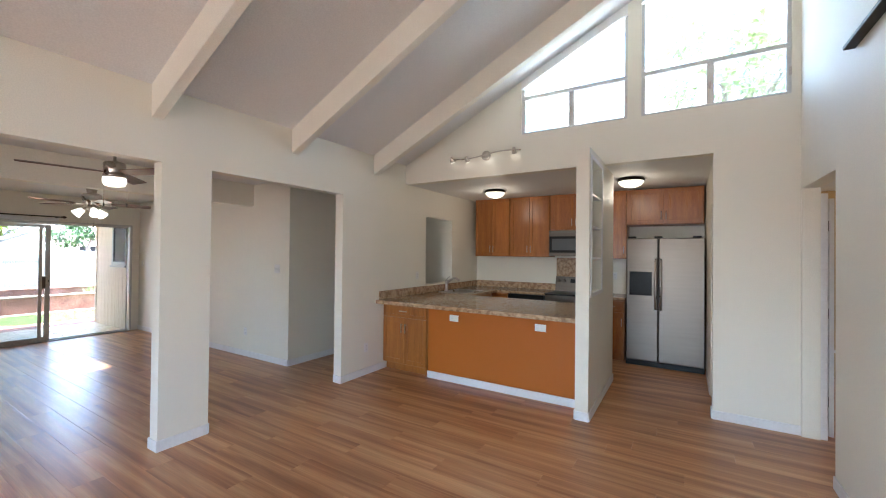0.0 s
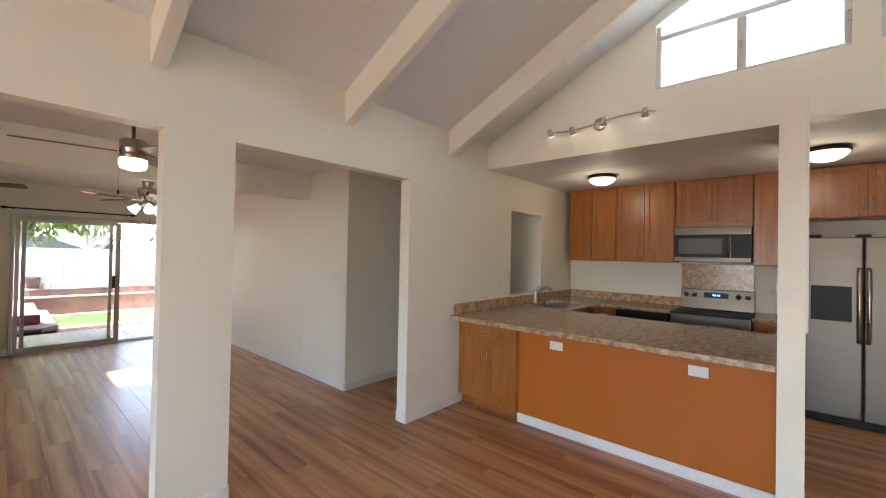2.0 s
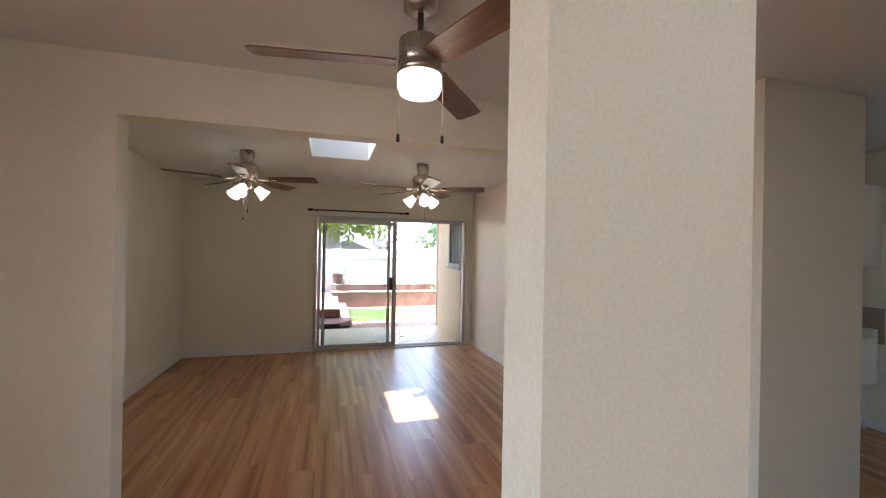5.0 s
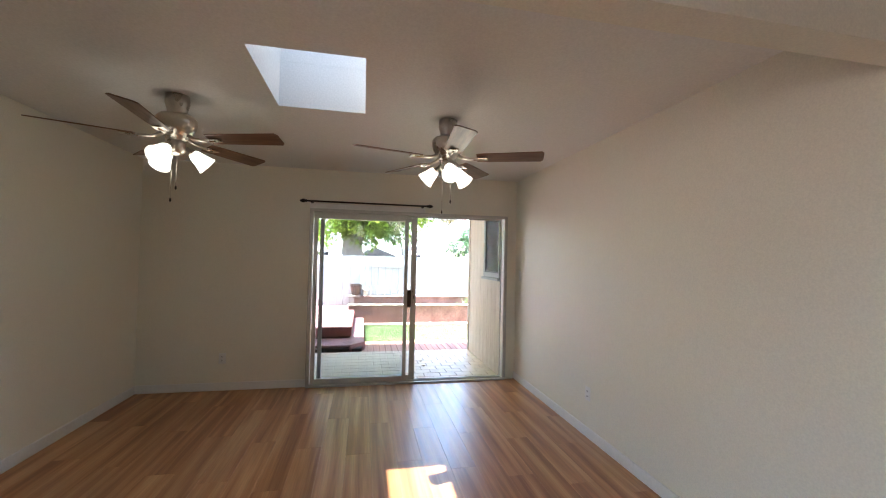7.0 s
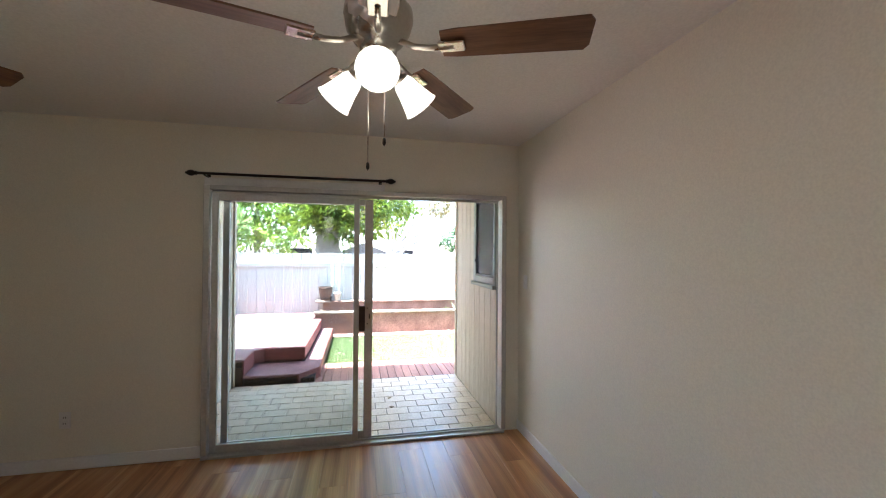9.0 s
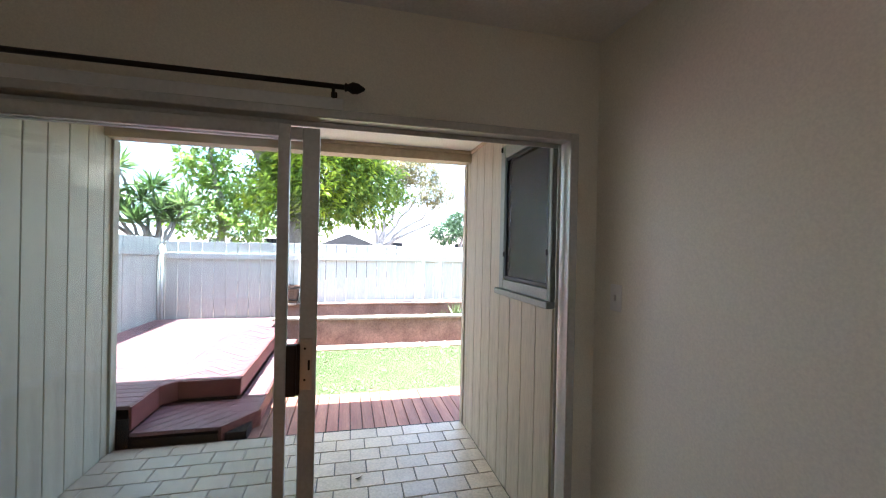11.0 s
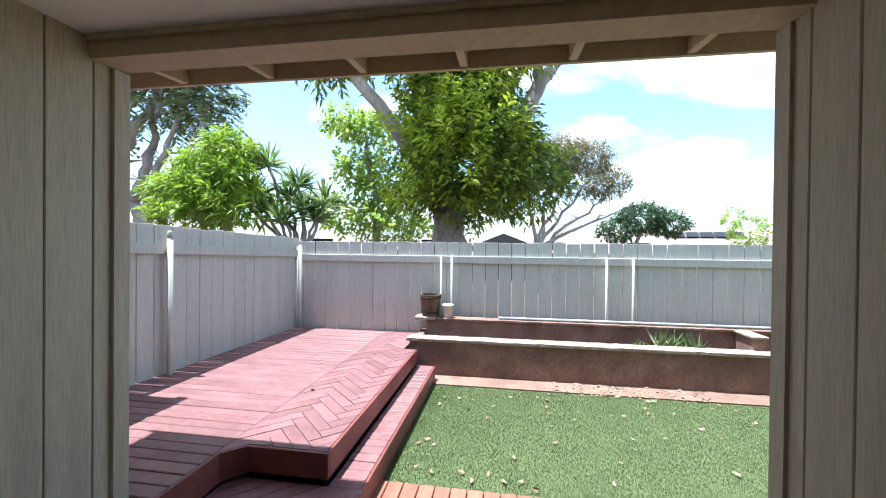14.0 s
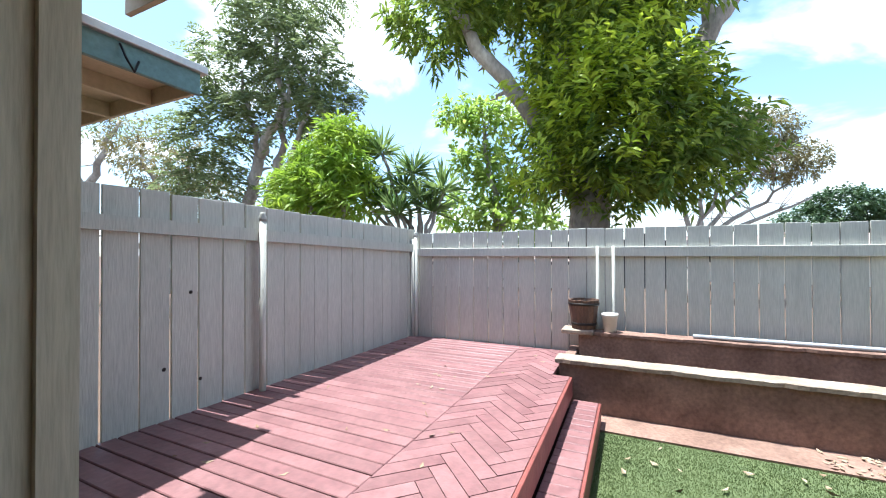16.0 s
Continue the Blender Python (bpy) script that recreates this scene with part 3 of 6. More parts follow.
bar = empty("bar", Matrix.Translation((-1.32, 4.30, 0)))
box("wall_panel", -0.92, 0.92, 0, 0.55, 0, 0.878, ORANGE, bar, bevel=0.003)
box("base_cabinets", -1.62, 0.92, 0.58, 1.06, 0.0, 0.878, CABINET, bar)
box("end_post", -0.962, -0.922, -0.01, 0.55, 0.0, 0.877, CABINET, bar)
for x in (-0.55, 0.50):
    pl = boxes("outlet_plate", [(x - 0.06, x + 0.06, -0.006, -0.001, 0.725, 0.80)], TRIM, bar, 0.002)
    boxes("socket", [(x - 0.035, x - 0.008, -0.008, -0.004, 0.745, 0.78), (x + 0.008, x + 0.035, -0.008, -0.004, 0.745, 0.78)], TRIM, pl, 0.002)
tagged(bar, "orange painted breakfast bar with two outlets", "bar counter")

ct = empty("countertop", Matrix.Translation((-1.67, 4.77, 0.88)))
bm = bmesh.new()
for r in ((W + 0.003, -0.405, 4.13, 5.42), (W + 0.003, -2.83, 5.42, 6.42), (-2.40, -2.25, 5.42, 6.42), (-2.83, -2.40, 5.42, 5.50), (-2.83, -2.40, 6.12, 6.42), (W + 0.003, -1.412, 6.42, 7.045)):
    add_box(bm, r[0] + 1.67, r[1] + 1.67, r[2] - 4.77, r[3] - 4.77, 0.0, 0.04)
bmesh.ops.remove_doubles(bm, verts=bm.verts, dist=0.0005)
mesh_object("slab", bm, GRANITE, ct)
boxes("nosing", [(W + 0.003 + 1.67, -0.405 + 1.67, 4.117 - 4.77, 4.131 - 4.77, -0.004, 0.042)], GRANITE, ct, 0.012)
boxes("backsplash", [(W + 0.0035 + 1.67, W + 0.025 + 1.67, 4.18 - 4.77, 5.28 - 4.77, 0.041, 0.15), (W + 0.0035 + 1.67, W + 0.025 + 1.67, 5.28 - 4.77, 7.04 - 4.77, 0.041, 0.145), (-1.255, -1.412 + 1.67, 2.255, 2.275, 0.041, 0.15), (-1.41 + 1.67, -0.66 + 1.67, 2.26, 2.275, 0.041, 0.60)], GRANITE, ct, 0.004)
tagged(ct, "beige speckled granite countertop with a backsplash", "countertop")
ct2 = box("countertop", -0.645, -0.25, 6.40, 7.045, 0.88, 0.92, GRANITE, None, 0.006)
tagged(ct2, "short granite countertop beside the range", "countertop")

sink = empty("sink", Matrix.Translation((-2.615, 5.81, 0.72)))
bm = bmesh.new()
for r in ((-0.215, 0.215, -0.31, 0.31, 0.0, 0.01), (-0.215, -0.205, -0.31, 0.31, 0.01, 0.203), (0.205, 0.215, -0.31, 0.31, 0.01, 0.203), (-0.205, 0.205, -0.31, -0.30, 0.01, 0.203), (-0.205, 0.205, 0.30, 0.31, 0.01, 0.203), (-0.205, 0.205, -0.012, 0.012, 0.01, 0.185)):
    add_box(bm, *r, 0.002)
mesh_object("basin", bm, NICKEL, sink)
boxes("rim", [(-0.235, 0.235, -0.33, -0.30, 0.2005, 0.206), (-0.235, 0.235, 0.30, 0.33, 0.2005, 0.206), (-0.235, -0.205, -0.30, 0.30, 0.2005, 0.206), (0.205, 0.235, -0.30, 0.30, 0.2005, 0.206)], NICKEL, sink, 0.002)
tagged(sink, "double stainless steel sink set into granite", "sink")
tap = empty("faucet", Matrix.Translation((-2.845, 5.74, 0.92)))
bm = bmesh.new()
add_lathe(bm, [(0.034, 0.0), (0.034, 0.012), (0.025, 0.03), (0.023, 0.13), (0.026, 0.15), (0.022, 0.18), (0.0, 0.185)], 18)
add_tube(bm, [(0, 0, 0.11), (0.05, 0, 0.165), (0.12, 0, 0.21), (0.18, 0, 0.215), (0.235, 0, 0.18)], 0.019, 12)
mesh_object("spout", bm, NICKEL, tap)
tube("lever", [(0, 0, 0.175), (0.02, 0.0, 0.21), (0.06, 0.01, 0.24)], 0.011, NICKEL, tap, taper=0.006)
tagged(tap, "brushed nickel pull-out faucet beside the sink", "faucet")

# dishwasher, range, microwave, refrigerator
dw = empty("dishwasher", Matrix.Translation((-2.04, 6.40, 0)))
box("body", 0.0, 0.60, 0.02, 0.6, 0.1, 0.875, BLACK, dw)
box("door", 0.0, 0.60, 0, 0.019, 0.12, 0.76, BLACK, dw)
box("control_panel", 0.0, 0.60, -0.012, 0.019, 0.765, 0.875, BLACK, dw, 0.006)
box("kick_plate", 0.0, 0.60, 0.05, 0.07, 0.0, 0.1, BLACK, dw)
tagged(dw, "black dishwasher built in under the counter", "dishwasher")

rg = empty("range", Matrix.Translation((-1.405, 6.34, 0)))
box("body", 0.0, 0.755, 0.03, 0.69, 0.02, 0.90, STEEL, rg)
boxes("oven_door", [(0.005, 0.75, 0.0, 0.028, 0.24, 0.80)], STEEL, rg, 0.006)
box("oven_window", 0.10, 0.655, -0.004, 0.0, 0.36, 0.66, BLACK, rg)
box("drawer", 0.005, 0.75, 0.0, 0.028, 0.05, 0.23, STEEL, rg, 0.005)
tube("door_handle", [(0.05, -0.045, 0.76), (0.705, -0.045, 0.76)], 0.013, STEEL, rg)
boxes("handle_post", [(0.06, 0.085, -0.04, 0.0, 0.75, 0.77), (0.67, 0.695, -0.04, 0.0, 0.75, 0.77)], STEEL, rg)
box("cooktop", -0.002, 0.757, 0.0, 0.60, 0.90, 0.922, BLACK, rg, 0.004)
for x, y, r in ((0.2, 0.16, 0.10), (0.56, 0.16, 0.085), (0.2, 0.44, 0.075), (0.56, 0.44, 0.10)):
    lathe("burner_ring", [(r, 0.9225), (r, 0.9235), (r - 0.006, 0.9235), (r - 0.006, 0.9225)], GROUT, rg, 28, Matrix.Translation((x, y, 0)))
prism("back_panel", [(0.60, 0.90), (0.69, 0.90), (0.69, 1.16), (0.635, 1.16)], "x", 0.0, 0.755, STEEL, rg, 0.004)
box("display", 0.25, 0.50, 0.612, 0.63, 1.06, 1.125, BLACK, rg)
BLUE = glow("display_light", (0.1, 0.3, 1.0), 0.5)
for i in range(4):
    box("digit", 0.345 + i * 0.018 + (0.006 if i > 1 else 0), 0.355 + i * 0.018 + (0.006 if i > 1 else 0), 0.609, 0.612, 1.085, 1.105, BLUE, rg, 0)
for x in (0.06, 0.15, 0.60, 0.69):
    lathe("knob", [(0.028, 0), (0.028, 0.008), (0.022, 0.012), (0.02, 0.03), (0.0, 0.03)], STEEL, rg, 16, pose(x, 0.622, 1.09, 100, 0, 0))
tagged(rg, "stainless steel electric range with a black cooktop", "range")

mw = empty("microwave", Matrix.Translation((-1.43, 6.64, 1.51)))
box("body", 0.0, 0.76, 0.02, 0.40, 0.0, 0.415, STEEL, mw)
boxes("door_frame", [(0.0, 0.76, 0.0, 0.02, 0.32, 0.415), (0.0, 0.76, 0.0, 0.02, 0.0, 0.055)], STEEL, mw, 0.004)
box("window", 0.005, 0.545, 0.002, 0.02, 0.055, 0.32, BLACK, mw)
box("mesh_screen", 0.05, 0.49, -0.001, 0.002, 0.095, 0.28, material("screen_mesh", (0.06, 0.065, 0.065), 0.35, scale=8, fine=300, bump=0.1), mw, 0)
box("keypad", 0.575, 0.755, 0.002, 0.02, 0.055, 0.32, BLACK, mw)
tube("handle", [(0.555, 0.0, 0.06), (0.555, -0.04, 0.09), (0.555, -0.045, 0.19), (0.555, -0.04, 0.29), (0.555, 0.0, 0.32)], 0.012, STEEL, mw)
boxes("vent", [(0.03, 0.73, -0.003, 0.0, 0.375 + i * 0.012, 0.38 + i * 0.012) for i in range(3)], GROUT, mw, 0)
tagged(mw, "stainless steel microwave hung over the range", "microwave")

fr = empty("refrigerator", Matrix.Translation((-0.235, 6.34, 0)))
box("body", 0.005, 0.93, 0.075, 0.70, 0.03, 1.765, material("fridge_side", (0.10, 0.10, 0.10), 0.5, scale=4, fine=120, bump=0.05), fr)
box("freezer_door", 0.003, 0.398, 0.0, 0.07, 0.075, 1.775, STEEL, fr, 0.012, 3)
box("fridge_door", 0.406, 0.935, 0.0, 0.07, 0.075, 1.775, STEEL, fr, 0.012, 3)
box("kick_grille", 0.0, 0.935, 0.02, 0.06, 0.0, 0.07, BLACK, fr)
bm = bmesh.new()
add_box(bm, 0.045, 0.325, -0.006, 0.0, 0.98, 1.31, 0.003)
mesh_object("dispenser", bm, BLACK, fr)
box("dispenser_well", 0.075, 0.295, -0.008, -0.006, 1.0, 1.18, BLACK, fr, 0.001)
for x in (0.37, 0.432):
    tube("handle", [(x, 0.0, 0.80), (x, -0.05, 0.83), (x, -0.055, 1.14), (x, -0.05, 1.45), (x, 0.0, 1.48)], 0.016, NICKEL, fr)
for x in (0.07, 0.40, 0.85):
    box("hinge_cover", x - 0.05, x + 0.05, 0.0, 0.12, 1.776, 1.80, BLACK, fr, 0.006)
tagged(fr, "stainless steel side-by-side refrigerator with a dispenser", "refrigerator")

# shelf wall: open cubbies cut into its face
sw = empty("shelf_wall", Matrix.Translation((-0.34, 4.76, 0)))
boxes("panel", [(-0.06, -0.045, -0.74, 0.69, 0, 2.54), (-0.045, 0.06, -0.74, -0.66, 0, 2.54), (-0.045, 0.06, -0.12, 0.69, 0, 2.54), (-0.045, 0.06, -0.66, -0.12, 0, 1.18), (-0.045, 0.06, -0.66, -0.12, 2.44, 2.54)], PAINT, sw, 0)
boxes("shelf", [(-0.044, 0.058, -0.659, -0.121, z, z + 0.02) for z in (1.49, 1.80, 2.11)], TRIM, sw, 0.002)
boxes("casing", [(0.06, 0.072, -0.70, -0.66, 1.14, 2.48), (0.06, 0.072, -0.12, -0.08, 1.14, 2.48), (0.06, 0.072, -0.66, -0.12, 1.14, 1.18), (0.06, 0.072, -0.66, -0.12, 2.44, 2.48)], TRIM, sw, 0.003)
tagged(sw, "white partition with open cubby shelves in it", "partition")

# louvered closet door
cd = empty("closet_door", Matrix.Translation((0.735, 5.185, 0.01)))
boxes("stile", [(0, 0.03, -0.25, -0.20, 0, 2.05), (0, 0.03, 0.20, 0.25, 0, 2.05), (0, 0.03, -0.20, 0.20, 0, 0.12), (0, 0.03, -0.20, 0.20, 0.85, 0.95), (0, 0.03, -0.20, 0.20, 1.97, 2.05)], TRIM, cd)
box("panel", 0.008, 0.022, -0.20, 0.20, 0.12, 0.85, TRIM, cd)
for i in range(28):
    b = bmesh.new()
    add_box(b, -0.018, 0.018, -0.199, 0.199, -0.003, 0.003)
    s = mesh_object("slat", b, TRIM, cd)
    s.location, s.rotation_euler = (0.015, 0, 0.97 + i * 0.036), (0, radians(35), 0)
tagged(cd, "white louvered bifold closet door, closed", "door")


def dome_lamp(x, y, z):
    lamp = empty("ceiling_lamp", Matrix.Translation((x, y, z)))
    lathe("base", [(0.0, 0.0), (0.15, 0.0), (0.165, -0.02), (0.165, -0.035), (0.15, -0.04)], BRONZE, lamp, 28)
    lathe("bowl", [(0.152, -0.036), (0.145, -0.06), (0.115, -0.09), (0.07, -0.11), (0.02, -0.117), (0.0, -0.117)], BULB_DOME, lamp, 28)
    point("lamp_light", (x, y, z - 0.20), 0.24, (1.0, 0.82, 0.58), 0.1)
    return tagged(lamp, "flush dome ceiling lamp with a bronze rim, lit", "ceiling lamp", "kitchen ceiling lamps")


BULB_DOME = glow("lit_bowl", (1.0, 0.80, 0.50), 0.08)
BULB = glow("lit_glass", (1.0, 0.88, 0.66), 0.14)
dome_lamp(-2.05, 5.86, 2.524)
dome_lamp(-0.12, 5.78, 2.524)

# track light on the gable wall
tl = empty("track_light", Matrix.Translation((-1.68, G, 2.78)))
lathe("mount", [(0.06, 0.0), (0.06, 0.02), (0.045, 0.03), (0.0, 0.03)], NICKEL, tl, 24, pose(0, 0, 0, 90, 0, 0))
tube("bar", [(0.06 * i - 0.48, -0.06, 0.022 * math.sin((0.06 * i - 0.48) * 6.2)) for i in range(17)], 0.008, NICKEL, tl)
tube("stem", [(0, -0.02, 0), (0, -0.06, 0)], 0.012, NICKEL, tl)
for x in (-0.47, -0.24, 0.05, 0.40):
    z = 0.022 * math.sin(x * 6.2)
    m = Matrix.Translation((x, -0.075, z)) @ pose(0, 0, 0, 205 + (10 if x > 0 else 0), 12 if x > 0 else -10, 0)
    head = lathe("spot_head", [(0.0, -0.03), (0.018, -0.028), (0.022, 0.0), (0.032, 0.045), (0.030, 0.045)], NICKEL, tl, 16, m)
    lathe("bulb", [(0.029, 0.043), (0.026, 0.05), (0.0, 0.053)], BULB, head, 16, m)
point("spot_light", (-1.68, G - 0.22, 2.66), 0.03, (1.0, 0.85, 0.65), 0.12)
tagged(tl, "wavy nickel track light with four lit spots", "track light")

# doorway to the bath: casing, open door, towel bar
cs = empty("door_casing", Matrix.Translation((1.46, G, 0)))
boxes("jamb", [(-0.03, 0.04, -0.012, 0.10, 0, 2.08)], TRIM, cs, 0.004)
tagged(cs, "white painted door casing at the bathroom", "door casing", kind="structure")
bd = empty("bath_door", Matrix.Translation((1.52, G + 0.06, 0.012)))
box("leaf", 0.0, 0.035, 0.0, 0.75, 0.0, 2.03, TRIM, bd)
for z in (0.25, 1.0, 1.75):
    box("hinge", -0.012, 0.0, 0.0, 0.02, z, z + 0.09, BRONZE, bd, 0.002)
tagged(bd, "white bathroom door standing open on bronze hinges", "door")
tb = empty("towel_bar", Matrix.Translation((2.597, 4.9, 1.4)))
tube("rail", [(-0.06, -0.25, 0), (-0.06, 0.25, 0)], 0.009, NICKEL, tb)
boxes("bracket", [(-0.07, -0.001, -0.26, -0.24, -0.015, 0.015), (-0.07, -0.001, 0.24, 0.26, -0.015, 0.015)], NICKEL, tb)
tagged(tb, "nickel towel bar on the bathroom wall", "towel bar")
# bare point lamp without a fixture, added to light the bathroom
point("bath_fill", (2.0, 5.6, 2.2), 0.5, (1.0, 0.78, 0.5), 0.1)

wt = empty("toilet", Matrix.Translation((2.26, 6.72, 0)))
bm = bmesh.new()
add_lathe(bm, [(0.0, 0.0), (0.11, 0.0), (0.10, 0.05), (0.085, 0.15), (0.12, 0.27), (0.17, 0.36), (0.175, 0.385), (0.0, 0.385)], 28, Matrix.Diagonal((1.35, 1.0, 1.0, 1.0)))
mesh_object("bowl", bm, TRIM, wt)
lathe("seat", [(0.0, 0.386), (0.178, 0.386), (0.184, 0.396), (0.184, 0.412), (0.172, 0.425), (0.0, 0.428)], TRIM, wt, 28, Matrix.Diagonal((1.38, 1.0, 1.0, 1.0)))
box("tank", 0.16, 0.335, -0.20, 0.20, 0.38, 0.74, TRIM, wt, 0.015, 2)
box("tank_lid", 0.15, 0.338, -0.21, 0.21, 0.741, 0.77, TRIM, wt, 0.008, 2)
tagged(wt, "white ceramic toilet against the bathroom wall", "toilet")

# ---- switches and outlets ----
def plate(name, m, w=0.072, h=0.115, toggles=1, label="white switch plate on the wall"):
    p = empty(name, m)
    box("cover", -w / 2, w / 2, -0.006, -0.0005, -h / 2, h / 2, TRIM, p, 0.003)
    for i in range(toggles):
        x = (i - (toggles - 1) / 2) * 0.046
        if name == "switch":
            box("toggle", x - 0.006, x + 0.006, -0.016, -0.005, -0.012, 0.012, TRIM, p, 0.002)
        else:
            boxes("socket", [(x - 0.016, x + 0.016, -0.009, -0.005, 0.006, 0.036), (x - 0.016, x + 0.016, -0.009, -0.005, -0.036, -0.006)], TRIM, p, 0.003)
            boxes("slot", [(x - 0.008, x - 0.005, -0.0098, -0.0088, z - 0.006, z + 0.006) for z in (0.021, -0.021)] + [(x + 0.005, x + 0.008, -0.0098, -0.0088, z - 0.006, z + 0.006) for z in (0.021, -0.021)], BLACK, p, 0)
    return tagged(p, label, name)


plate("switch", pose(-8.405, R, 1.277))
plate("switch", pose(-4.30, R, 1.30), 0.118, 0.115, 2, "double white switch plate on the wall")
for x in (-6.92, -5.02):
    plate("outlet", pose(x, R, 0.36), label="white outlet low on the cream wall")
plate("outlet", pose(S, 0.31, 0.34, 0, 0, 90), label="white outlet low on the cream wall")
plate("outlet", pose(W, 5.05, 1.20, 0, 0, 90), label="white outlet above the counter")
plate("outlet", pose(W, 3.95, 0.34, 0, 0, 90), label="white outlet low on the cream wall")
plate("outlet", pose(-0.48, 7.05, 1.20), label="white outlet above the counter")


# ---- laundry ----
ld = empty("laundry_door", Matrix.Translation((-4.58, 6.098, 0.01)))
box("leaf", 0.0, 0.82, -0.03, -0.002, 0.0, 2.02, TRIM, ld)
boxes("casing", [(-0.07, -0.004, -0.045, -0.001, -0.01, 2.09), (0.824, 0.89, -0.045, -0.001, -0.01, 2.09), (-0.004, 0.824, -0.045, -0.001, 2.024, 2.09)], TRIM, ld, 0.003)
for z in (0.25, 1.70):
    box("hinge", -0.012, 0.006, -0.05, -0.03, z, z + 0.09, BRONZE, ld, 0.002)
lathe("knob", [(0.0, 0.0), (0.012, 0.0), (0.012, 0.03), (0.026, 0.045), (0.022, 0.06), (0.0, 0.064)], NICKEL, ld, 16, pose(0.75, -0.03, 0.95, 90, 0, 0))
tagged(ld, "cream painted laundry door, closed", "door")
us = empty("utility_sink", Matrix.Translation((-5.05, 5.75, 0)))
boxes("tub", [(-0.28, 0.32, -0.28, -0.25, 0.42, 0.82), (-0.28, 0.32, 0.25, 0.28, 0.42, 0.90), (-0.28, -0.25, -0.25, 0.25, 0.42, 0.82), (0.29, 0.32, -0.25, 0.25, 0.42, 0.82), (-0.25, 0.29, -0.25, 0.25, 0.42, 0.45)], TRIM, us, 0.01)
for x, y in ((-0.25, -0.25), (0.25, -0.25), (-0.25, 0.25), (0.25, 0.25)):
    tube("leg", [(x, y, 0.0), (x * 0.95, y * 0.95, 0.42)], 0.014, TRIM, us)
tube("tap", [(0, 0.27, 0.90), (0, 0.2, 0.98), (0, 0.08, 0.96)], 0.012, NICKEL, us)
tagged(us, "white plastic utility sink on thin legs", "sink")
sp = box("splash_panel", -5.30, -4.72, 6.085, 6.098, 0.76, 1.08, material("grey_splash", (0.35, 0.30, 0.26), 0.5), None, 0.003)
tagged(sp, "grey splash panel behind the utility sink", "splash panel")
wc = empty("wall_cabinet", Matrix.Translation((-5.05, 5.94, 1.45)))
boxes("body", [(-0.33, -0.31, -0.16, 0.155, 0, 0.72), (0.28, 0.30, -0.16, 0.155, 0, 0.72), (-0.31, 0.28, -0.16, 0.14, 0, 0.02), (-0.31, 0.28, -0.16, 0.14, 0.70, 0.72)], TRIM, wc)
boxes("shelf", [(-0.31, 0.28, -0.15, 0.14, z, z + 0.018) for z in (0.24, 0.47)], TRIM, wc)
box("back_board", -0.31, 0.28, 0.14, 0.155, 0.0, 0.72, material("tan_board", (0.40, 0.27, 0.13), 0.6, scale=4, fine=40, bump=0.05), wc, 0)
tagged(wc, "open white wall cabinet above the utility sink", "cabinet")


# ---- ceiling fans ----
def blade_mesh(parent, angle, z, r0, r1, w0, w1, mat):
    bm = bmesh.new()
    outline = [(r0, -w0 / 2), (r0 + 0.05, -w0 / 2 - 0.006), (r1 - 0.015, -w1 / 2), (r1, -w1 / 2 + 0.02), (r1, w1 / 2 - 0.02), (r1 - 0.015, w1 / 2), (r0 + 0.05, w0 / 2 + 0.006), (r0, w0 / 2)]
    lo, hi = [bm.verts.new((x, y, -0.003)) for x, y in outline], [bm.verts.new((x, y, 0.003)) for x, y in outline]
    bm.faces.new(lo), bm.faces.new(hi)
    for i in range(8):
        bm.faces.new((lo[i], lo[(i + 1) % 8], hi[(i + 1) % 8], hi[i]))
    ob = mesh_object("blade", bm, mat, parent)
    ob.matrix_local = Matrix.Translation((0, 0, z)) @ Matrix.Rotation(radians(angle), 4, "Z") @ Matrix.Rotation(radians(-13), 4, "X")
    return ob


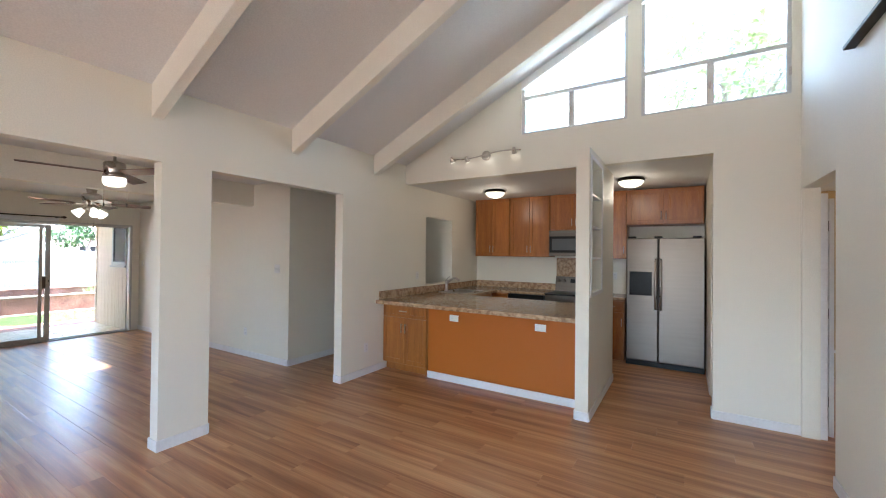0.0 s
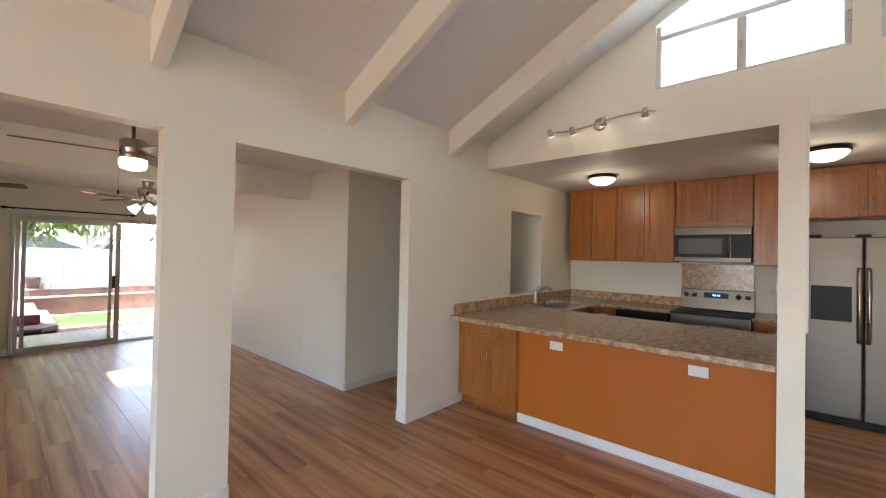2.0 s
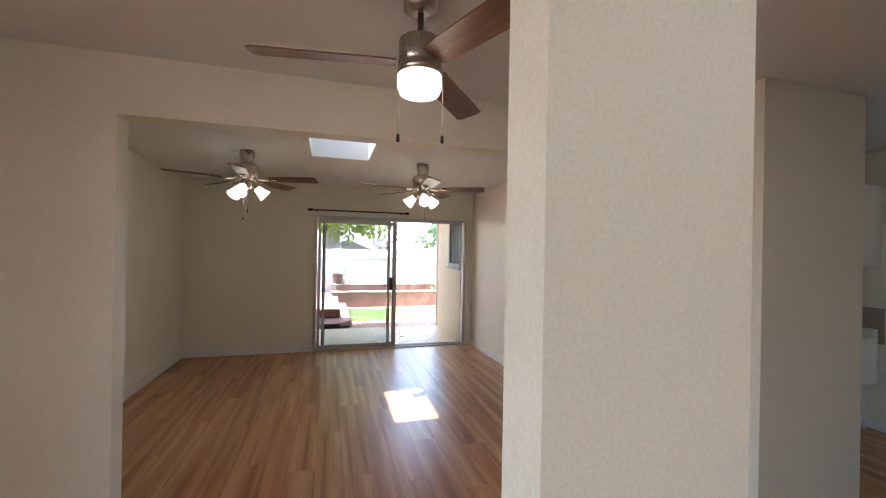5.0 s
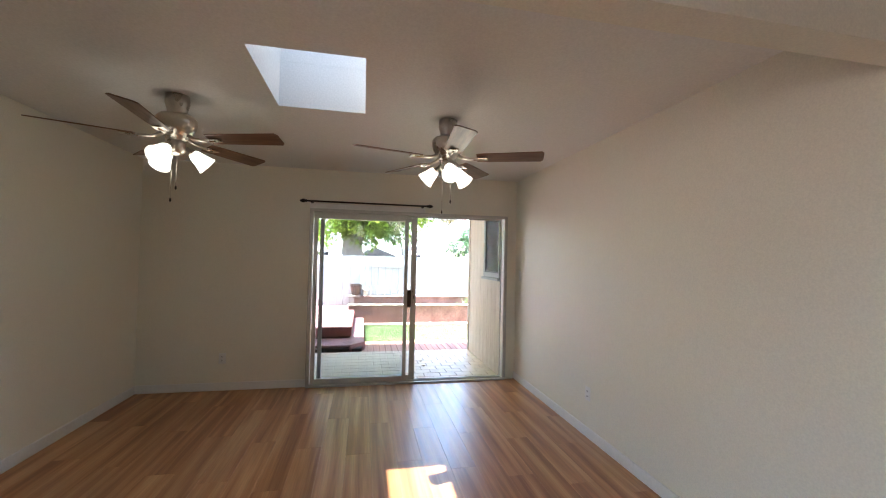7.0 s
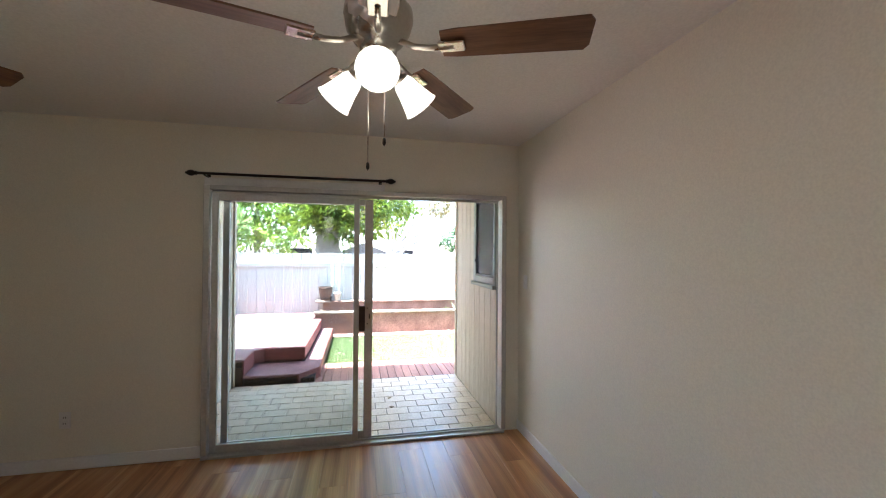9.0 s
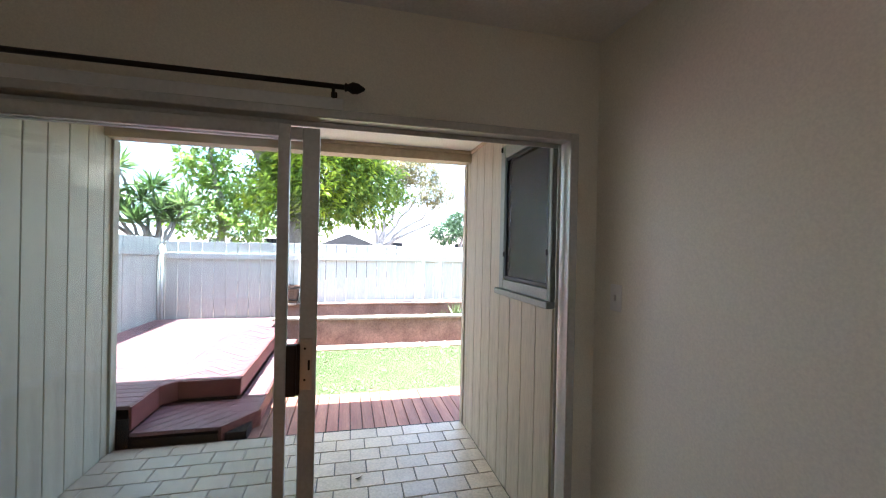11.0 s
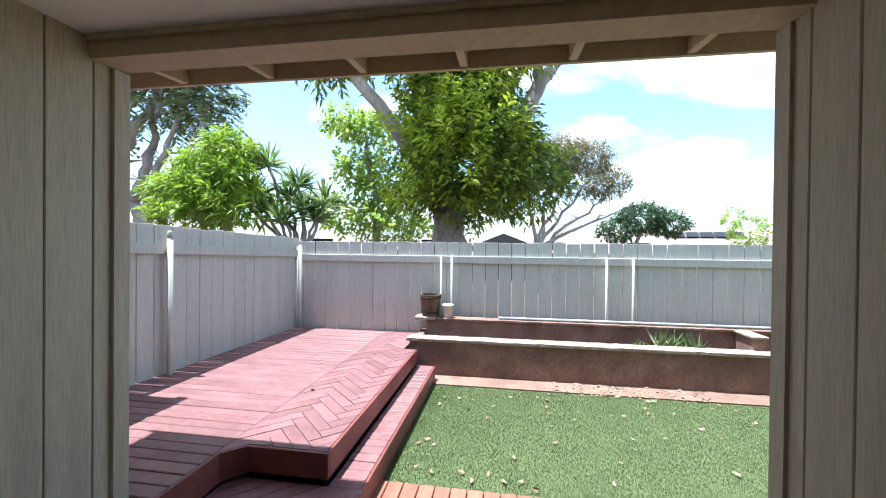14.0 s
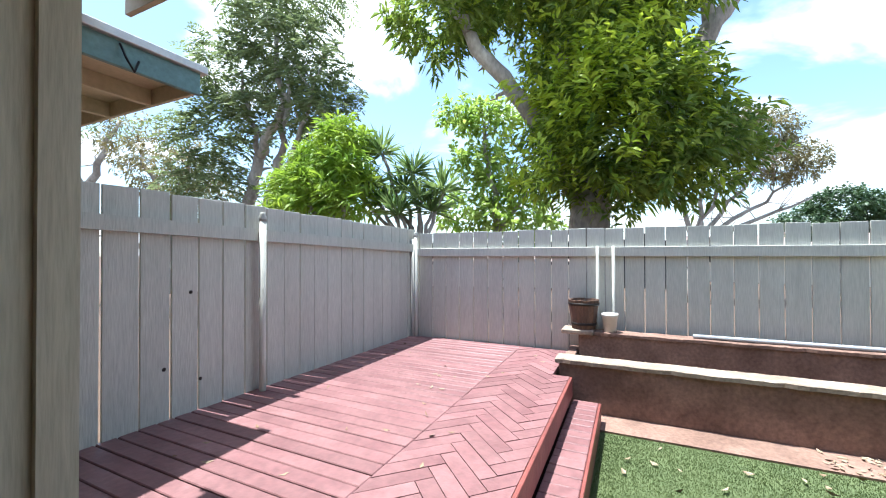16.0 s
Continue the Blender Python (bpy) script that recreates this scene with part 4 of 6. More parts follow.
def hugger_fan(x, y, phase, shade_phase):
    fan = empty("ceiling_fan", Matrix.Translation((x, y, 2.40)))
    lathe("canopy", [(0.0, 0.05), (0.065, 0.05), (0.068, 0.0), (0.055, -0.05), (0.05, -0.075)], NICKEL, fan, 28)
    lathe("motor", [(0.05, -0.07), (0.095, -0.08), (0.112, -0.10), (0.114, -0.13), (0.104, -0.165), (0.082, -0.20), (0.06, -0.215), (0.06, -0.235), (0.0, -0.235)], NICKEL, fan, 32)
    for i in range(5):
        a = phase + 72 * i
        blade_mesh(fan, a, -0.222, 0.21, 0.67, 0.105, 0.135, BLADE)
        bm = bmesh.new()
        add_tube(bm, [(0.07, 0, -0.20), (0.12, 0, -0.224), (0.17, 0, -0.232), (0.25, 0, -0.232)], 0.010, 8)
        add_box(bm, 0.20, 0.285, -0.03, 0.03, -0.236, -0.227, 0.004)
        arm = mesh_object("blade_arm", bm, NICKEL, fan)
        arm.matrix_local = Matrix.Rotation(radians(a), 4, "Z")
    lathe("light_kit", [(0.045, -0.235), (0.055, -0.25), (0.055, -0.30), (0.03, -0.325), (0.0, -0.33)], NICKEL, fan, 24)
    for i in range(3):
        m = Matrix.Rotation(radians(shade_phase + 120 * i), 4, "Z") @ Matrix.Translation((0.055, 0, -0.272)) @ Matrix.Rotation(radians(130), 4, "Y")
        lathe("arm", [(0.012, 0.0), (0.012, 0.03), (0.025, 0.035), (0.028, 0.05)], NICKEL, fan, 14, m)
        lathe("shade", [(0.028, 0.045), (0.036, 0.06), (0.045, 0.10), (0.058, 0.145), (0.064, 0.155), (0.061, 0.156), (0.052, 0.135), (0.0, 0.09)], BULB, fan, 20, m)
    for dx, dy, l in ((0.03, 0.02, 0.20), (-0.02, -0.03, 0.27)):
        tube("pull_chain", [(dx, dy, -0.32), (dx, dy, -0.32 - l)], 0.0018, NICKEL, fan, 6)
        lathe("pull_knob", [(0.0, 0.0), (0.005, -0.005), (0.006, -0.02), (0.0, -0.03)], BRONZE, fan, 10, Matrix.Translation((dx, dy, -0.32 - l)))
    point("fan_light", (x, y, 1.96), 0.07, (1.0, 0.86, 0.66), 0.09)
    return tagged(fan, "five-blade brown ceiling fan with three lit glass shades", "ceiling fan", "family room fans")


hugger_fan(-6.65, 0.60, 4, -8)
hugger_fan(-6.65, 2.34, -3, -3)

fan = empty("ceiling_fan", Matrix.Translation((-3.96, 1.70, 2.50)))
lathe("canopy", [(0.0, 0.0), (0.062, 0.0), (0.066, -0.015), (0.06, -0.05), (0.03, -0.065)], NICKEL, fan, 28)
lathe("rod", [(0.012, -0.06), (0.012, -0.15), (0.03, -0.155), (0.03, -0.17)], NICKEL, fan, 16)
lathe("motor", [(0.0, -0.165), (0.07, -0.165), (0.082, -0.175), (0.084, -0.26), (0.078, -0.268), (0.086, -0.275), (0.088, -0.305), (0.0, -0.305)], NICKEL, fan, 32)
for i in range(3):
    blade_mesh(fan, 22 + 120 * i, -0.258, 0.09, 0.62, 0.10, 0.13, BLADE)
lathe("light_drum", [(0.085, -0.306), (0.086, -0.35), (0.075, -0.375), (0.04, -0.385), (0.0, -0.386)], BULB, fan, 32)
for dy, l in ((-0.085, 0.24), (0.085, 0.23)):
    tube("pull_chain", [(0.03, dy, -0.28), (0.03, dy, -0.30 - l)], 0.0016, NICKEL, fan, 6)
    lathe("pull_knob", [(0.0, 0.0), (0.006, -0.005), (0.007, -0.03), (0.0, -0.035)], BRONZE, fan, 10, Matrix.Translation((0.03, dy, -0.30 - l)))
point("fan_light", (-3.96, 1.70, 2.02), 0.05, (1.0, 0.84, 0.62), 0.09)
tagged(fan, "three-blade nickel ceiling fan with a lit drum", "ceiling fan")

lf = empty("ceiling_fan", Matrix.Translation((-4.08, 5.42, 2.41)))
lathe("canopy", [(0.0, 0.09), (0.07, 0.09), (0.075, 0.05), (0.04, 0.02), (0.03, -0.005)], TRIM, lf, 24)
lathe("motor", [(0.0, 0.0), (0.09, 0.0), (0.13, -0.04), (0.13, -0.08), (0.07, -0.11), (0.05, -0.14), (0.0, -0.14)], TRIM, lf, 28)
for i in range(4):
    blade_mesh(lf, 20 + 90 * i, -0.10, 0.16, 0.55, 0.09, 0.12, TRIM)
lathe("globe", [(0.045, -0.13), (0.085, -0.17), (0.09, -0.21), (0.06, -0.26), (0.0, -0.275)], glow("lit_globe", (0.85, 1.0, 0.95), 0.10), lf, 24)
point("fan_light", (-4.08, 5.42, 2.03), 0.010, (1.0, 0.96, 0.86), 0.08)
tagged(lf, "white ceiling fan with a lit globe in the laundry", "ceiling fan")

# curtain rod
rod = empty("curtain_rod", Matrix.Translation((S + 0.09, 1.84, 2.075)))
tube("pole", [(0, -0.70, 0), (0, 0.645, 0)], 0.010, BRONZE, rod)
for s in (-0.70, 0.645):
    k = 1 if s > 0 else -1
    lathe("finial", [(0.010, 0.0), (0.018, 0.005), (0.012, 0.012), (0.022, 0.03), (0.02, 0.05), (0.006, 0.075), (0.0, 0.078)], BRONZE, rod, 14, Matrix.Translation((0, s, 0)) @ Matrix.Rotation(radians(-90 * k), 4, "X"))
for y in (-0.65, 0.605):
    boxes("bracket", [(-0.085, 0.004, y - 0.006, y + 0.006, -0.018, -0.008), (-0.089, -0.082, y - 0.012, y + 0.012, -0.06, 0.01)], BRONZE, rod, 0.002)
tagged(rod, "dark bronze curtain rod above the sliding door", "curtain rod")

# ---- sliding glass door ----
sd = empty("sliding_door", Matrix.Translation((S + 0.06, 2.352, 0)))
boxes("frame", [(-0.112, -0.005, -1.18, -1.14, 0.03, 2.0), (-0.112, -0.005, 1.115, 1.155, 0.03, 2.0), (-0.112, -0.005, -1.14, 1.115, 1.965, 2.0)], ALU, sd, 0.003)
boxes("track", [(-0.112, -0.005, -1.18, 1.145, 0.0, 0.018), (-0.06, -0.052, -1.14, 1.105, 0.018, 0.032), (-0.099, -0.091, -1.14, 1.105, 0.018, 0.032), (-0.08, -0.072, -1.14, 1.105, 1.945, 1.965), (-0.075, -0.07, 1.09, 1.105, 0.03, 1.96)], ALU, sd, 0.001)
boxes("casing", [(-0.059, -0.046, -1.19, 0.13, 2.002, 2.06)], TRIM, sd, 0.003)


def panel(name, x, y0, y1, wide):
    p = boxes(name, [(x - 0.015, x + 0.015, y0, y0 + 0.045, 0.034, 1.942), (x - 0.015, x + 0.015, y1 - wide, y1, 0.034, 1.942), (x - 0.015, x + 0.015, y0 + 0.045, y1 - wide, 0.034, 0.085), (x - 0.015, x + 0.015, y0 + 0.045, y1 - wide, 1.892, 1.942)], ALU, sd, 0.003)
    g = box("pane", x - 0.003, x + 0.003, y0 + 0.044, y1 - wide + 0.001, 0.084, 1.893, GLASS, p, 0)
    g.visible_shadow = False
    return p


panel("fixed_panel", -0.055, -1.135, -0.066, 0.042)
slide = panel("sliding_panel", -0.097, -1.07, 0.042, 0.066)
boxes("pull", [(-0.082, -0.045, -0.078, -0.030, 0.885, 1.085), (-0.082, -0.062, -0.034, -0.018, 0.885, 1.085)], material("dark_pull_wood", (0.035, 0.016, 0.010), 0.5, scale=9, fine=60, bump=0.05), slide, 0.004)
box("lock_plate", -0.0815, -0.076, -0.022, 0.028, 0.90, 1.105, NICKEL, slide, 0.002)
for z in (0.94, 1.065):
    lathe("screw", [(0.005, 0.0), (0.004, 0.002), (0.0, 0.003)], BLACK, slide, 8, pose(-0.076, 0.0, z, 0, 90, 0))
boxes("lever", [(-0.076, -0.066, 0.012, 0.020, 0.98, 1.02)], BLACK, slide, 0.002)
tagged(sd, "aluminium sliding glass door standing half open", "sliding door")

# ---- porch ----
def leaf_material(name, base, other, through=0.35):
    m = bpy.data.materials.new(name)
    m.use_nodes = True
    n, l = m.node_tree.nodes, m.node_tree.links
    b = n["Principled BSDF"]
    b.inputs["Roughness"].default_value = 0.45
    geo, tex, ramp = n.new("ShaderNodeNewGeometry"), n.new("ShaderNodeTexNoise"), n.new("ShaderNodeValToRGB")
    tex.inputs["Scale"].default_value, tex.inputs["Detail"].default_value = 3.0, 6
    l.new(geo.outputs["Position"], tex.inputs[0])
    ramp.color_ramp.elements[0].position, ramp.color_ramp.elements[1].position = 0.36, 0.64
    ramp.color_ramp.elements[0].color, ramp.color_ramp.elements[1].color = lin(base), lin(other)
    l.new(tex.outputs[0], ramp.inputs[0]), l.new(ramp.outputs[0], b.inputs["Base Color"])
    t, mx = n.new("ShaderNodeBsdfTranslucent"), n.new("ShaderNodeMixShader")
    mx.inputs[0].default_value = through
    l.new(ramp.outputs[0], t.inputs[0])
    l.new(b.outputs[0], mx.inputs[1]), l.new(t.outputs[0], mx.inputs[2]), l.new(mx.outputs[0], n["Material Output"].inputs[0])
    return m


BARK = material("grey_bark", (0.44, 0.40, 0.36), 0.9, other=(0.27, 0.23, 0.20), scale=2.5, amount=0.9, fine=18, bump=0.8, stretch=(1, 1, 0.5))
DARKWOOD = material("cedar_tub", (0.16, 0.085, 0.05), 0.75, other=(0.09, 0.05, 0.035), scale=5, amount=0.8, fine=30, bump=0.4, stretch=(6, 6, 0.6))
BEAMTAN = material("tan_paint", (0.52, 0.42, 0.28), 0.6, other=(0.46, 0.37, 0.25), scale=2, amount=0.4, fine=30, bump=0.15)
WHITEPVC = material("white_plastic", (0.75, 0.74, 0.70), 0.4, scale=4, amount=0.2, fine=60, bump=0.02)
FASCIA = material("blue_green_paint", (0.10, 0.19, 0.19), 0.55, other=(0.14, 0.24, 0.23), scale=4, amount=0.6, fine=40, bump=0.2)
DRY = material("dry_leaf", (0.27, 0.17, 0.10), 0.8, other=(0.42, 0.33, 0.23), scale=9, amount=0.9, fine=60, bump=0.1, coords="World")
GREYFRAME = material("grey_green_frame", (0.28, 0.30, 0.27), 0.5, 0.2, scale=4, amount=0.4, fine=60, bump=0.05)
def mesh_cloth(name, colour, cover):
    """A fine woven net, open between its threads."""
    m = bpy.data.materials.new(name)
    m.use_nodes = True
    n, l = m.node_tree.nodes, m.node_tree.links
    b, t, mx = n["Principled BSDF"], n.new("ShaderNodeBsdfTransparent"), n.new("ShaderNodeMixShader")
    b.inputs["Base Color"].default_value, b.inputs["Roughness"].default_value = lin(colour), 0.6
    mx.inputs[0].default_value = cover
    l.new(t.outputs[0], mx.inputs[1]), l.new(b.outputs[0], mx.inputs[2]), l.new(mx.outputs[0], n["Material Output"].inputs[0])
    return m


SCREEN = mesh_cloth("insect_screen", (0.075, 0.066, 0.066), 0.42)
LOUVER = material("dark_louver_glass", (0.02, 0.022, 0.022), 0.06, spec=0.7, scale=3, amount=0.2, fine=40, bump=0.0)

slab("porch_slab", [(PX, S - 0.10, PY0, PY1, -0.20, -0.008)], GROUT, "concrete porch slab with grey grout", "porch floor")
slab("porch_ceiling", [(PX + 0.02, S - 0.10, PY0 - 0.1, PY1 + 0.1, 2.27, 2.33)], CEIL, "white porch ceiling", "ceiling")
slab("porch_beam", [(PX + 0.001, PX + 0.14, PY0, PY1, 2.18, 2.269)], BEAMTAN, "tan painted porch beam", "beam")
slab("trim", [(PX + 0.145, PX + 0.16, PY0, PY1, 2.245, 2.268), (PX, S - 0.11, PY1 - 0.016, PY1 - 0.0005, 2.245, 2.268)], BEAMTAN, "tan painted moulding under the porch ceiling", "moulding")
slab("house_wall", [(PX + 0.05, S - 0.10, PY1 + 0.02, PY1 + 0.14, -0.2, 2.4), (PX + 0.05, S - 0.10, PY0 - 0.14, PY0 - 0.02, -0.2, 2.4), (PX + 0.02, PX + 0.14, PY1 + 0.14, 14, -0.2, 2.4), (PX + 0.02, PX + 0.14, -9, PY0 - 0.14, -0.2, 2.4)], SIDING, "painted plywood house wall", "wall")
slab("corner_trim", [(PX - 0.02, PX + 0.05, PY1 - 0.012, PY1 + 0.05, -0.1, 2.178), (PX - 0.02, PX + 0.05, PY0 - 0.03, PY0 + 0.018, -0.1, 2.178)], SIDING, "cream corner board at the porch opening", "trim")
slab("threshold", [(PX - 0.012, PX - 0.001, PY0, PY1, -0.1, -0.004)], BRONZE, "dark edge strip at the porch floor", "trim")

# roof over the porch with rafter tails, and the roof deck above all low rooms
slab("roof_porch", [(PX - 0.60, S - 0.1, -0.10, 14, 2.475, 2.52)], BEAMTAN, "plywood roof deck over the porch", "roof")
slab("fascia", [(PX - 0.625, PX - 0.60, -0.12, 14, 2.385, 2.53)], BEAMTAN, "tan fascia board along the eave", "trim")
for i in range(25):
    y = 0.105 + 0.554 * i
    ob = prism("rafter", [(PX + 0.02, 2.335), (PX - 0.595, 2.39), (PX - 0.598, 2.474), (PX + 0.02, 2.474)], "y", y, y + 0.042, BEAMTAN, bevel=0.003)
    tagged(ob, "tan painted rafter tail under the eave", "rafter", "porch rafters", kind="structure")

# second eave beyond the fence corner
ev = empty("eave", Matrix.Translation((-10.78, -1.83, 2.225)))
box("roof_board", -0.45, 0.46, -2.0, 1.48, 0.10, 0.14, BEAMTAN, ev)
box("fascia", -0.47, 0.46, 1.48, 1.51, -0.01, 0.12, FASCIA, ev)
box("flashing", -0.50, 0.46, 1.46, 1.54, 0.12, 0.165, ALU, ev)
box("end_board", -0.475, -0.45, -2.0, 1.48, -0.0, 0.12, BEAMTAN, ev)
for i in range(6):
    box("rafter", -0.449, 0.46, 1.0 - 0.5 * i, 1.04 - 0.5 * i, 0.0, 0.099, BEAMTAN, ev)
tube("cable", [(-0.05, 1.52, 0.10), (-0.06, 1.56, 0.02), (-0.10, 1.55, -0.03), (-0.13, 1.53, 0.04)], 0.006, BLACK, ev)
tagged(ev, "low roof eave with blue-green fascia and rafters", "eave", kind="structure")

# porch window with an insect screen
pw = empty("porch_window", Matrix.Translation((-8.95, PY1, 1.23)))
boxes("frame", [(-0.33, -0.262, -0.035, -0.003, 0, 0.89), (0.295, 0.325, -0.035, -0.003, 0, 0.89), (-0.262, 0.295, -0.035, -0.003, 0.0, 0.06), (-0.262, 0.295, -0.035, -0.003, 0.81, 0.89)], GREYFRAME, pw, 0.004)
boxes("screen_frame", [(-0.26, -0.24, -0.03, -0.018, 0.062, 0.808), (0.273, 0.293, -0.03, -0.018, 0.062, 0.808), (-0.24, 0.273, -0.03, -0.018, 0.062, 0.082), (-0.24, 0.273, -0.03, -0.018, 0.788, 0.808)], BLACK, pw, 0.002)
box("screen", -0.241, 0.274, -0.020, -0.019, 0.081, 0.789, SCREEN, pw, 0)
for i in range(8):
    b = bmesh.new()
    add_box(b, -0.24, 0.273, -0.002, 0.002, -0.049, 0.049)
    lv = mesh_object("louver_pane", b, LOUVER, pw)
    lv.location, lv.rotation_euler = (0, -0.008, 0.128 + i * 0.088), (radians(-7), 0, 0)
box("sill", -0.36, 0.325, -0.055, -0.003, -0.035, -0.001, GREYFRAME, pw, 0.004)
for x, z in ((-0.31, 0.85), (-0.25, 0.20), (0.283, 0.22)):
    box("clip", x, x + 0.012, -0.045, -0.034, z, z + 0.03, BLACK, pw, 0.002)
tagged(pw, "porch window with grey frame and dark insect screen", "window")
cl = empty("porch_lamp", Matrix.Translation((-9.45, 2.17, 2.27)))
boxes("plate", [(-0.12, 0.12, -0.12, 0.12, -0.012, -0.0005)], TRIM, cl, 0.004)
boxes("shade", [(-0.08, 0.08, -0.08, 0.08, -0.09, -0.013)], TRIM, cl, 0.015)
tagged(cl, "square white lamp on the porch ceiling, unlit", "porch lamp")

# ---- garden ----
ZD, ZS, ZW = 0.28, 0.10, -0.03
ground = slab("ground", [(-400, 300, -400, 400, -0.45, -0.25)], SOIL, "bare ground around the houses", "ground")
slab("lawn", [(-12.84, -11.05, 1.80, 12, -0.25, -0.055)], TURF, "artificial turf lawn", "lawn")
slab("path", [(-13.13, -12.835, 1.70, 12, -0.25, -0.04)], CONCRETE, "stained concrete strip along the planter", "path")
# solid dark blocks below the boards, which show through their gaps
slab("deck_base", [(-13.8, PX - 0.03, -0.5, 1.00, -0.25, ZD - 0.08), (-13.1, -10.77, 1.00, 1.57, -0.25, ZD - 0.08), (-12.95, -10.2, 1.02, 1.78, -0.25, ZS - 0.06), (-11.04, PX - 0.015, 1.2, 12, -0.25, ZW - 0.04)], BRONZE, "solid dark block under the deck boards", "deck frame")

# planter: two tiers of concrete with caps
pl = empty("planter", Matrix.Translation((-13.27, 6.38, -0.005)))
boxes("lower_wall", [(0.0, 0.14, -4.90, 5.5, -0.25, 0.345), (-0.57, 0.0, -4.90, -4.81, -0.25, 0.345)], CONCRETE, pl, 0.006)
boxes("upper_wall", [(-0.47, -0.35, -4.80, 5.5, -0.2, 0.500), (-0.57, -0.47, -4.80, -4.70, -0.2, 0.500), (-0.349, 0.0, -1.21, -1.10, -0.2, 0.500)], CONCRETE, pl, 0.006)


def rough_cap(name, x0, x1, y0, y1, z, t, mat, parent):
    """A run of coping whose front edge is chipped."""
    rng = random.Random(len(name) + int(y1 * 10))
    bm = bmesh.new()
    steps = int((y1 - y0) / 0.06)
    rows = []
    for i in range(steps + 1):
        y = y0 + (y1 - y0) * i / steps
        j = rng.uniform(-0.008, 0.006) - (0.02 if rng.random() < 0.06 else 0)
        k = rng.uniform(-0.003, 0.003)
        rows.append([bm.verts.new(p) for p in ((x0, y, z), (x1 + j, y, z), (x1 + j, y, z + t + k - 0.006), (x1 + j - 0.01, y, z + t + k), (x0, y, z + t + k))])
    for a, b in zip(rows, rows[1:]):
        for i in range(5):
            bm.faces.new((a[i], a[(i + 1) % 5], b[(i + 1) % 5], b[i]))
    bm.faces.new(rows[0]), bm.faces.new(rows[-1])
    return mesh_object(name, bm, mat, parent)


rough_cap("lower_cap", -0.02, 0.165, -4.93, 5.5, 0.346, 0.035, CAP, pl)
rough_cap("upper_cap", -0.49, -0.33, -4.66, 5.5, 0.501, 0.03, CONCRETE, pl)
boxes("return_cap", [(-0.33, 0.02, -1.235, -1.075, 0.501, 0.530)], CAP, pl, 0.008)
boxes("corner_cap", [(-0.51, -0.30, -4.95, -4.665, 0.501, 0.545)], CAP, pl, 0.01)
boxes("soil", [(-0.35, 0.0, -4.80, 5.5, -0.2, 0.29), (-0.57, -0.471, -4.70, 5.5, -0.2, 0.44)], SOIL, pl, 0)
tagged(pl, "two-tier reddish concrete planter with rough caps", "planter")
tagged(tube("pipe", [(-13.66, 2.50, 0.545), (-13.67, 4.2, 0.545), (-13.66, 9.0, 0.545)], 0.018, material("grey_pvc", (0.40, 0.42, 0.45), 0.4), None, 10), "long grey plastic pipe on the planter wall", "pipe")

bk = empty("wooden_tub", Matrix.Translation((-13.69, 1.62, 0.540)))
for i in range(14):
    a0, a1 = 2 * math.pi * i / 14, 2 * math.pi * (i + 0.96) / 14
    bm = bmesh.new()
    pts = []
    for r, z in ((0.105, 0.0), (0.14, 0.27), (0.122, 0.27), (0.09, 0.0)):
        pts.append([bm.verts.new((r * math.cos(a), r * math.sin(a), z + (0.004 if i % 3 else 0.0) * (z > 0))) for a in (a0, a1)])
    for k in range(4):
        bm.faces.new((pts[k][0], pts[k][1], pts[(k + 1) % 4][1], pts[(k + 1) % 4][0]))
    bm.faces.new([p[0] for p in pts]), bm.faces.new([p[1] for p in pts])
    mesh_object("stave", bm, DARKWOOD, bk)
for z in (0.05, 0.235):
    r = 0.105 + 0.035 * z / 0.27 + 0.002
    lathe("hoop", [(r, z - 0.012), (r + 0.003, z - 0.012), (r + 0.005, z + 0.012), (r + 0.001, z + 0.012)], BRONZE, bk, 28)
lathe("soil", [(0.0, 0.02), (0.095, 0.02), (0.118, 0.21), (0.0, 0.215)], SOIL, bk, 20)
tagged(bk, "weathered wooden tub with metal hoops on the planter", "planter tub")
pot = lathe("plant_pot", [(0.0, 0.0), (0.052, 0.0), (0.068, 0.14), (0.073, 0.14), (0.073, 0.165), (0.066, 0.165), (0.062, 0.13), (0.048, 0.02), (0.0, 0.02)], WHITEPVC, None, 24)
pot.location = (-13.67, 1.85, 0.530)
tagged(pot, "small empty white plastic plant pot", "plant pot")

# ---- plants ----
def leaves(name, bases, dirs, length, width, mat, parent, rng, fold=0.25, droop=0.25):
    """Folded leaves: four points each, from arrays of base points and directions."""
    n = len(bases)
    d = dirs / np.linalg.norm(dirs, axis=1)[:, None]
    size = length * rng.uniform(0.65, 1.2, n)[:, None]
    side = np.cross(d, rng.normal(0, 1, (n, 3)) * 0.6 + [0, 0, 1.0])
    side /= np.linalg.norm(side, axis=1)[:, None] + 1e-9
    nor = np.cross(side, d)
    mid = bases + d * size * 0.5
    w = width / length * size * 0.5
    v = np.stack([bases, mid + side * w - nor * w * fold, bases + d * size - [0, 0, 1] * size * droop, mid - side * w - nor * w * fold, mid], 1).reshape(-1, 3)
    i = np.arange(n)[:, None] * 5
    f = np.concatenate([i + [0, 1, 4], i + [1, 2, 4], i + [2, 3, 4], i + [3, 0, 4]])
    me = bpy.data.meshes.new(name)
    me.from_pydata(v.tolist(), [], f.tolist())
    me.materials.append(mat)
    ob = new(name, me)
    if parent is not None:
        ob.parent = parent
    return tagged(ob, kind="stuff")


